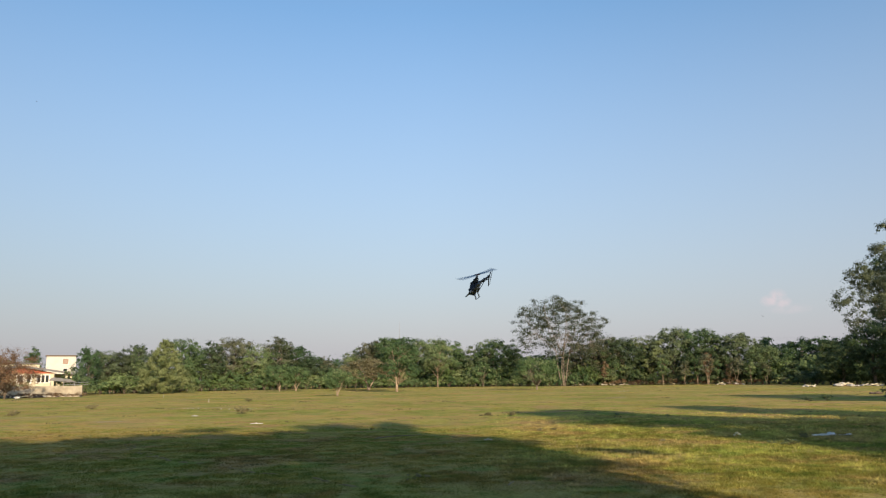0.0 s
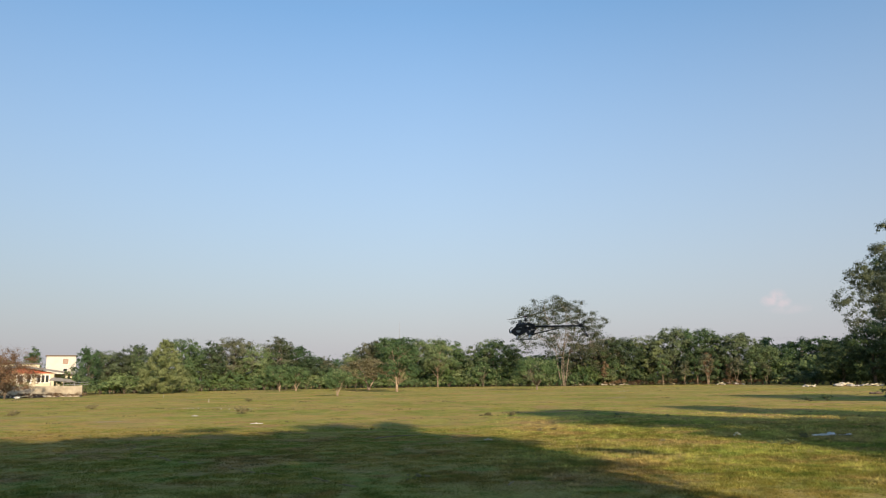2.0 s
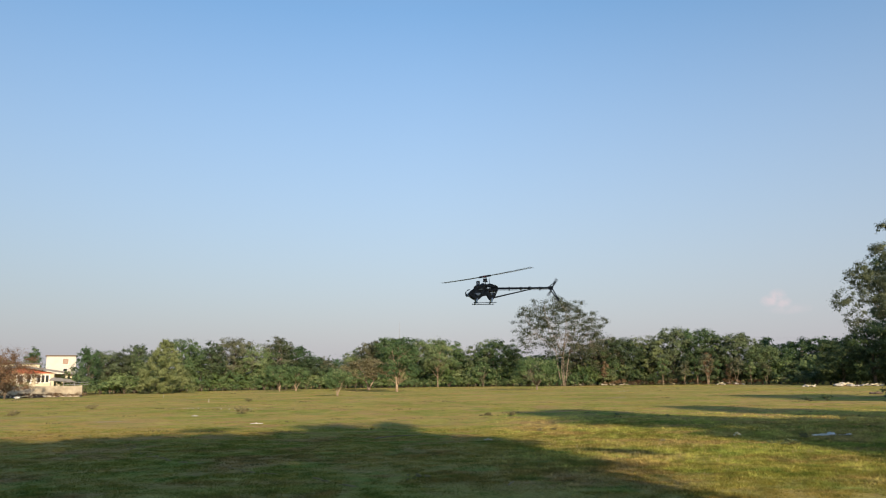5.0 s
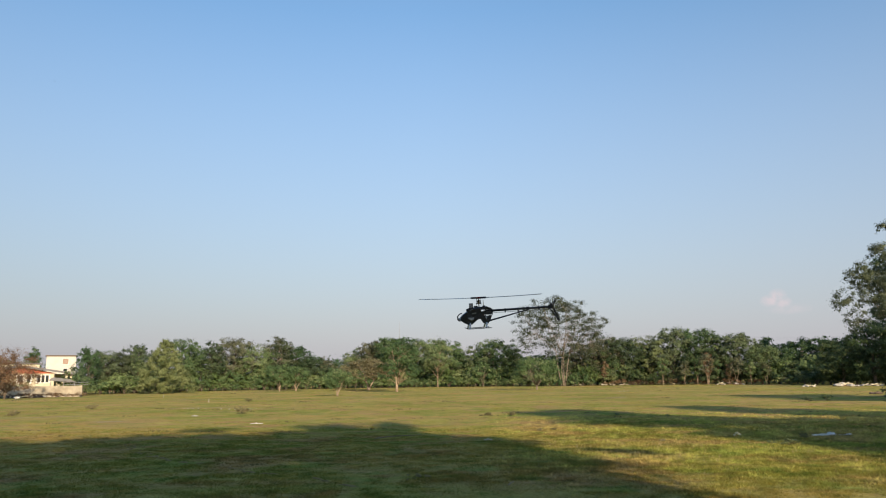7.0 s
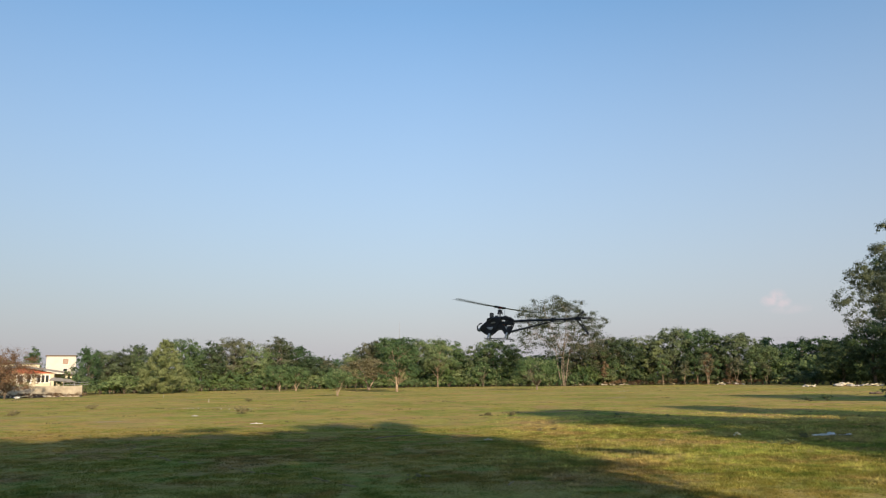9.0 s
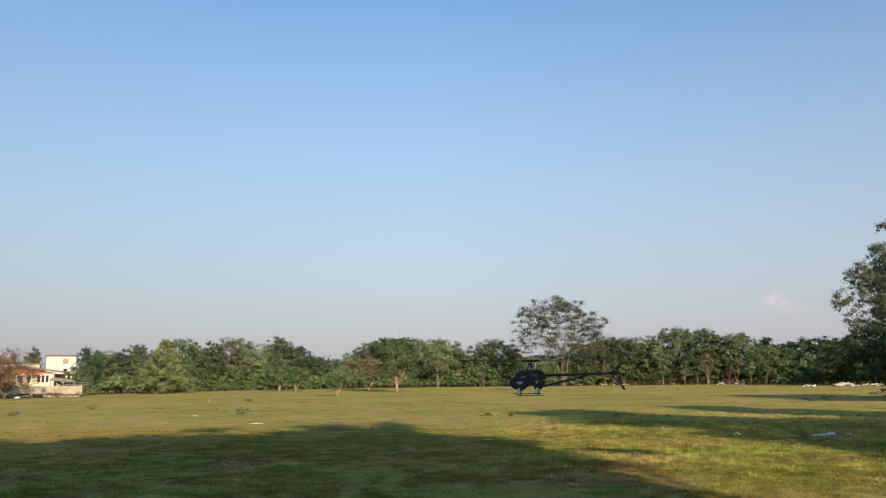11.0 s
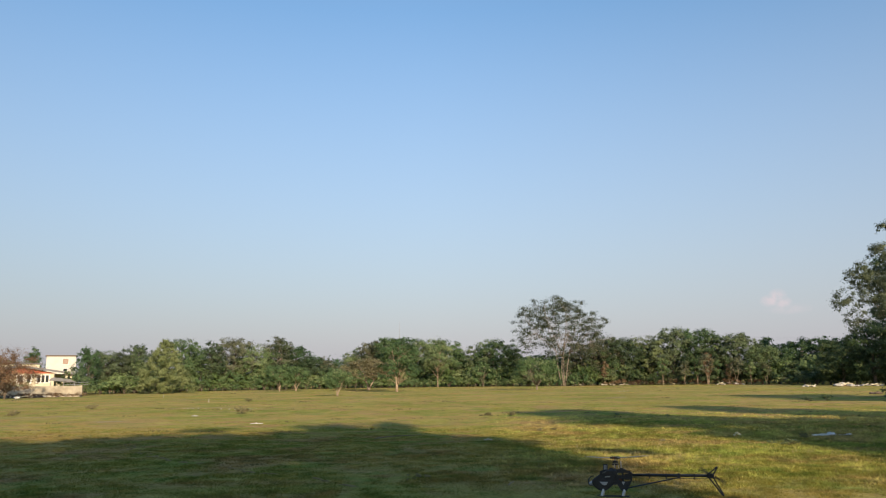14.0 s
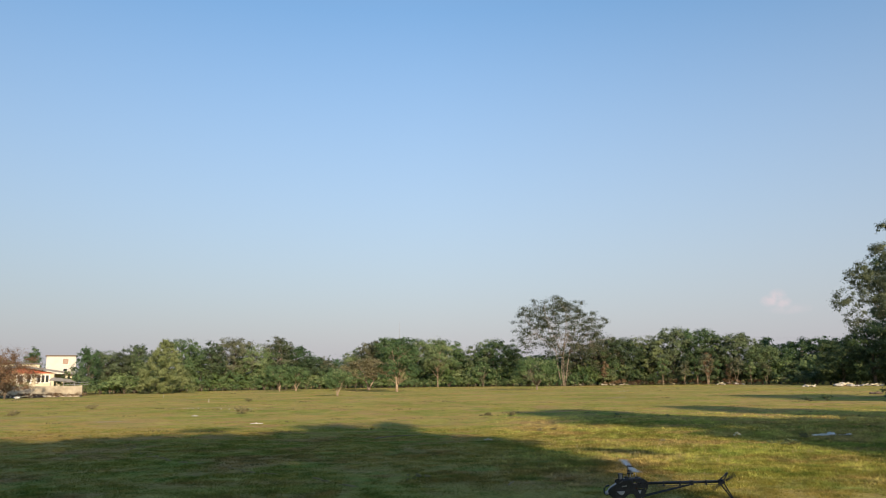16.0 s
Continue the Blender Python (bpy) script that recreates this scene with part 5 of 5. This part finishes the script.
    part("nose_lamp", lofted([(-0.262, -0.085, 0.012, 0.014, 1.0), (-0.235, -0.082, 0.026, 0.024, 1.0), (-0.20, -0.08, 0.022, 0.022, 1.0)], 12), GREY_DECAL, h, "pale grey nose insert", True)
    t = part("header_tank", box(-0.115, -0.082, -0.018, 0.018, 0.046, 0.094, 0.006), GREY_DECAL, h, "pale grey upright canister")
    part("strap", box(-0.1185, -0.112, -0.025, 0.025, 0.046, 0.099, 0.002), CARBON, t)
    part("strap", box(-0.083, -0.0765, -0.025, 0.025, 0.046, 0.099, 0.002), CARBON, t)
    part("strap", box(-0.1185, -0.0765, -0.025, 0.025, 0.095, 0.103, 0.002), CARBON, t)
    part("top_plate", box(-0.055, 0.10, -0.045, 0.045, 0.046, 0.055, 0.003), CARBON, h)
    for x, y in ((-0.04, -0.03), (-0.04, 0.03), (0.06, 0.0)):
        part("servo", box(x - 0.018, x + 0.018, y - 0.01, y + 0.01, 0.04, 0.068, 0.003), CARBON, h)
    part("mast", tube([(0, 0, 0.03), (0, 0, 0.17)], 0.007, 10), DARK_ALLOY, h)
    s = part("swashplate", tube([(0, 0, 0.092), (0, 0, 0.104)], 0.033, 16), CARBON, h)
    part("ball_ring", tube([(0, 0, 0.105), (0, 0, 0.112)], 0.024, 16), DARK_ALLOY, s)
    for k in range(3):
        a = 2 * math.pi * k / 3 + 0.4
        part("pushrod", tube([(0.03 * math.cos(a), 0.03 * math.sin(a), 0.07), (0.031 * math.cos(a), 0.031 * math.sin(a), 0.1)], 0.003, 6), ALLOY, h)
    part("washout_block", box(-0.026, 0.026, -0.012, 0.012, 0.116, 0.134, 0.004), CARBON, h)
    for x in (-0.022, 0.022):
        part("link_rod", tube([(x, 0.012, 0.1), (x, 0.012, 0.158)], 0.0028, 6), CARBON, h)
    part("guide_pin", tube([(0.055, 0, 0.06), (0.055, 0, 0.135)], 0.004, 6), ALLOY, h)
    part("tail_boom", tube([(0.12, 0, 0.0), (0.89, 0, 0.0)], 0.014, 14), BLACK_GLOSS, h, "straight black tail boom", True)
    for y0, y1 in ((-0.045, -0.012), (0.045, 0.012)):
        part("boom_strut", tube([(0.095, y0, -0.125), (0.60, y1, -0.018)], 0.006, 8), CARBON, h)
    part("strut_clamp", box(0.585, 0.615, -0.02, 0.02, -0.026, 0.02, 0.003), CARBON, h)
    part("tail_pushrod", tube([(0.14, -0.02, -0.026), (0.86, -0.02, -0.026)], 0.0025, 6), CARBON, h)
    for x in (0.32, 0.48, 0.74):
        part("rod_guide", box(x - 0.006, x + 0.006, -0.024, 0.012, -0.032, 0.018, 0.002), CARBON, h)
    fin = part("tail_fin", plate([(0.855, 0.022), (0.915, 0.018), (0.915, -0.024), (0.855, -0.022)], -0.014, -0.008), CARBON, h, "skeletal black tail fin")
    for a, b, w in (((0.865, 0.012), (0.945, 0.075), 0.007), ((0.905, 0.0), (0.955, 0.078), 0.007), ((0.932, 0.074), (0.958, 0.082), 0.008),
                    ((0.870, -0.012), (0.980, -0.168), 0.008), ((0.910, -0.012), (0.992, -0.17), 0.007), ((0.915, -0.09), (0.945, -0.08), 0.005), ((0.972, -0.165), (0.996, -0.178), 0.009)):
        part("fin_rib", tube([(a[0], -0.011, a[1]), (b[0], -0.011, b[1])], w, 6), CARBON, fin)
    part("tail_gearbox", box(0.87, 0.92, -0.02, 0.02, -0.02, 0.022, 0.004), CARBON, h)
    for x in (-0.128, 0.074):
        for sgn in (-1, 1):
            bm = tube([(x + 0.006, sgn * 0.040, -0.138), (x, sgn * 0.062, -0.156), (x - 0.012, sgn * 0.084, -0.197)], [0.011, 0.011, 0.0105], 8)
            part("landing_leg", bm, LEG_WHITE, h, "white curved landing leg")
    for sgn in (-1, 1):
        y = sgn * 0.086
        part("skid", tube([(-0.178, y, -0.190), (-0.168, y, -0.197), (-0.15, y, -0.2), (0.0, y, -0.2), (0.125, y, -0.2)], 0.0045, 8), BLACK_GLOSS, h, "black tubular skid")
    rotor = part("main_rotor", box(-0.03, 0.03, -0.014, 0.014, 0.152, 0.176, 0.004), RED_ANOD, h, "red-trimmed rotor head")
    for sgn in (-1, 1):
        part("blade_grip", box(*sorted((sgn * 0.03, sgn * 0.10)), -0.016, 0.016, 0.154, 0.176, 0.005), CARBON, rotor)
        bm = bmesh.new()
        n = 8
        rows = []
        for k in range(n + 1):
            r = 0.09 + (0.79 - 0.09) * k / n
            c = 0.022 if k == 0 else (0.031 if k < n else 0.022)
            rise = 0.165 + 0.012 * (k / n) ** 2
            rows.append([bm.verts.new((sgn * r, sgn * y, rise + z)) for y, z in ((-c, 0.0), (-c * 0.5, 0.004), (c, 0.0005), (-c * 0.5, -0.004))])
        for a, b in zip(rows, rows[1:]):
            for k in range(4):
                bm.faces.new((a[k], a[(k + 1) % 4], b[(k + 1) % 4], b[k]))
        bm.faces.new(rows[0])
        bm.faces.new(rows[-1][::-1])
        part("main_blade", bm, BLADE_MAT, rotor, "long thin main rotor blade")
    tail = part("tail_rotor", tube([(0, -0.030, 0), (0, -0.012, 0)], 0.012, 10), CARBON, h)
    tail.location = (0.905, -0.02, 0.0)
    for sgn in (-1, 1):
        part("tail_blade", plate([(-0.011, sgn * 0.02), (0.011, sgn * 0.02), (0.013, sgn * 0.135), (-0.009, sgn * 0.135)], -0.024, -0.021), CARBON, tail)
    return h, rotor, tail


heli, main_rotor, tail_rotor = build_helicopter()
dragonfly_a = build_dragonfly()
dragonfly_b = copy_thing(dragonfly_a, pose(0, 12, 3))
dragonfly_c = copy_thing(dragonfly_a, pose(-9, 16, 8))


# ---- what moves ----
def motions():
    walk(heli, [
        (0.0, pose(0.51, 12.14, 3.07, 16.2, -15.1, 72.6)),
        (0.2, pose(0.55, 12.17, 3.07, 15.6, -13.8, 65.5)),
        (0.5, pose(0.61, 12.22, 3.03, 13.3, -9.2, 30.7)),
        (1.0, pose(0.83, 12.18, 2.82, 0.7, 0.0, 3.2)),
        (1.5, pose(1.07, 12.26, 2.51, -1.7, 1.7, -7.3)),
        (2.0, pose(1.32, 12.42, 2.41, -0.8, 0.9, -17.6)),
        (2.5, pose(1.42, 12.27, 2.67, 0.7, -0.9, -19.2)),
        (3.0, pose(1.40, 12.13, 2.86, -1.3, 0.3, -15.5)),
        (3.5, pose(1.22, 11.81, 3.11, 0.5, -0.9, -5.8)),
        (4.0, pose(0.97, 11.15, 3.21, 1.4, 0.2, -0.6)),
        (4.2, pose(0.87, 10.88, 3.17, 0.9, -1.3, 1.2)),
        (6.3, pose(0.37, 9.61, 2.27, -4.1, 0.5, 9.4)),
        (6.5, pose(0.40, 9.50, 2.32, -0.2, -0.7, 8.8)),
        (7.0, pose(0.43, 9.31, 2.40, 7.2, -3.5, 6.7)),
        (7.5, pose(0.42, 9.45, 2.18, 0.2, 0.3, 0.1)),
        (8.0, pose(0.42, 9.48, 1.92, 0.3, 3.4, -6.5)),
        (8.2, pose(0.45, 9.43, 1.865, -0.9, 4.6, -7.8)),
        (8.5, pose(0.51, 9.30, 1.71, -2.7, 5.7, -9.3)),
        (9.0, pose(0.65, 8.87, 2.24, -3.1, -0.5, -11.9)),
        (9.2, pose(0.71, 8.69, 2.32, -2.1, -1.7, -11.3)),
        (11.3, pose(0.94, 8.47, 1.48, -8.0, -0.4, -18.0)),
        (11.5, pose(0.94, 8.52, 1.40, -8.0, 1.0, -18.0)),
        (12.0, pose(0.96, 8.68, 1.16, -1.8, 3.9, -12.1)),
        (12.5, pose(1.08, 8.53, 0.90, -2.9, 2.0, -12.3)),
        (13.0, pose(1.27, 8.43, 0.77, -4.5, 2.3, -14.5)),
        (13.5, pose(1.51, 8.26, 0.72, -5.4, -1.1, -17.0)),
        (14.0, pose(1.68, 7.86, 0.64, -6.0, -0.7, -16.7)),
        (14.5, pose(1.83, 7.78, 0.86, -4.5, -0.8, -14.4)),
        (15.0, pose(1.93, 7.71, 0.81, -5.7, -1.8, -16.7)),
        (15.5, pose(1.97, 7.85, 0.61, -3.5, -4.9, -13.5)),
        (16.0, pose(1.85, 7.97, 0.54, -1.8, -1.0, -3.1)),
    ])
    # where the rotor's blades point, in degrees, at these seconds
    turns = dict([(0.0, 173), (0.5, 74), (1.0, 23), (1.5, 161), (2.0, 124), (2.5, 71), (3.0, 164), (3.5, 85), (4.0, 135), (6.5, 122), (7.0, 151), (7.5, 141), (8.0, 126), (8.5, 139), (9.0, 61), (11.5, 1), (12.0, 42), (12.5, 63), (13.0, 103), (13.5, 133), (14.0, 116), (14.5, 148), (15.0, 166), (15.5, 130), (16.0, 85)])
    spin, at, angle = [], 0.0, float(turns[0.0])
    for t, goal in list(turns.items())[1:]:
        n = frame(t) - frame(at)
        whole = goal + 180 * round((angle + 24.0 * n - goal) / 180)
        for k in range(n):
            spin.append((at + k / FPS, pose(0, 0, 0, 0, 0, angle + (whole - angle) * k / n)))
        at, angle = t, float(whole)
    spin.append((at, pose(0, 0, 0, 0, 0, angle)))
    walk(main_rotor, spin)
    walk(tail_rotor, [(k / FPS, pose(0.905, -0.02, 0, 0, 83.0 * k, 0)) for k in range(481)])
    walk(dragonfly_a, [(0.0, pose(-1.63, 12.0, 1.88, 0, 0, 200)), (0.3, pose(-0.76, 12.0, 2.03, 0, 0, 200)), (0.6, pose(0.01, 12.0, 2.33, 0, 0, 200)), (0.8, pose(0.38, 12.0, 2.56, 0, 0, 200)), (1.0, pose(1.36, 12.0, 3.14, 0, 0, 200)), (1.1, pose(2.37, 12.0, 3.55, 0, 0, 200)), (1.2, pose(3.31, 12.0, 3.86, 0, 0, 200)), (1.3, pose(4.14, 12.0, 4.05, 0, 0, 200)), (1.4, pose(4.76, 12.0, 4.08, 0, 0, 200)), (1.5, pose(5.26, 12.0, 3.99, 0, 0, 200)), (1.6, pose(5.62, 12.0, 3.78, 0, 0, 200)), (1.7, pose(5.93, 12.0, 3.49, 0, 0, 200)), (1.8, pose(6.14, 12.0, 3.12, 0, 0, 200)), (2.1, pose(8.30, 12.0, 2.46, 0, 0, 200)), (16.0, pose(8.30, 12.0, 2.46, 0, 0, 200))])
    walk(dragonfly_b, [(0.0, pose(4.98, 12.0, 2.50, 0, 0, 30)), (0.5, pose(2.95, 12.0, 3.29, 0, 0, 30)), (0.7, pose(2.13, 12.0, 3.55, 0, 0, 30)), (0.9, pose(1.51, 12.0, 3.90, 0, 0, 30)), (1.1, pose(1.14, 12.0, 4.46, 0, 0, 30)), (1.2, pose(1.06, 12.0, 4.81, 0, 0, 30)), (1.3, pose(0.91, 12.0, 5.24, 0, 0, 30)), (1.4, pose(0.61, 12.0, 5.76, 0, 0, 30)), (1.5, pose(0.10, 12.0, 6.30, 0, 0, 30)), (1.6, pose(-0.75, 12.0, 6.82, 0, 0, 30)), (1.9, pose(-2.84, 12.0, 9.00, 0, 0, 30)), (16.0, pose(-2.84, 12.0, 9.00, 0, 0, 30))])
    walk(dragonfly_c, [(0.0, pose(-8.85, 16.0, 7.70, 0, 0, 150)), (0.2, pose(-8.54, 16.0, 7.42, 0, 0, 150)), (0.6, pose(-12.50, 16.0, 7.99, 0, 0, 150)), (6.6, pose(-12.50, 16.0, 7.87, 0, 0, 150)), (7.0, pose(-8.51, 16.0, 8.15, 0, 0, 150)), (7.4, pose(-6.88, 16.0, 12.00, 0, 0, 150)), (16.0, pose(-6.88, 16.0, 12.00, 0, 0, 150))])


motions()
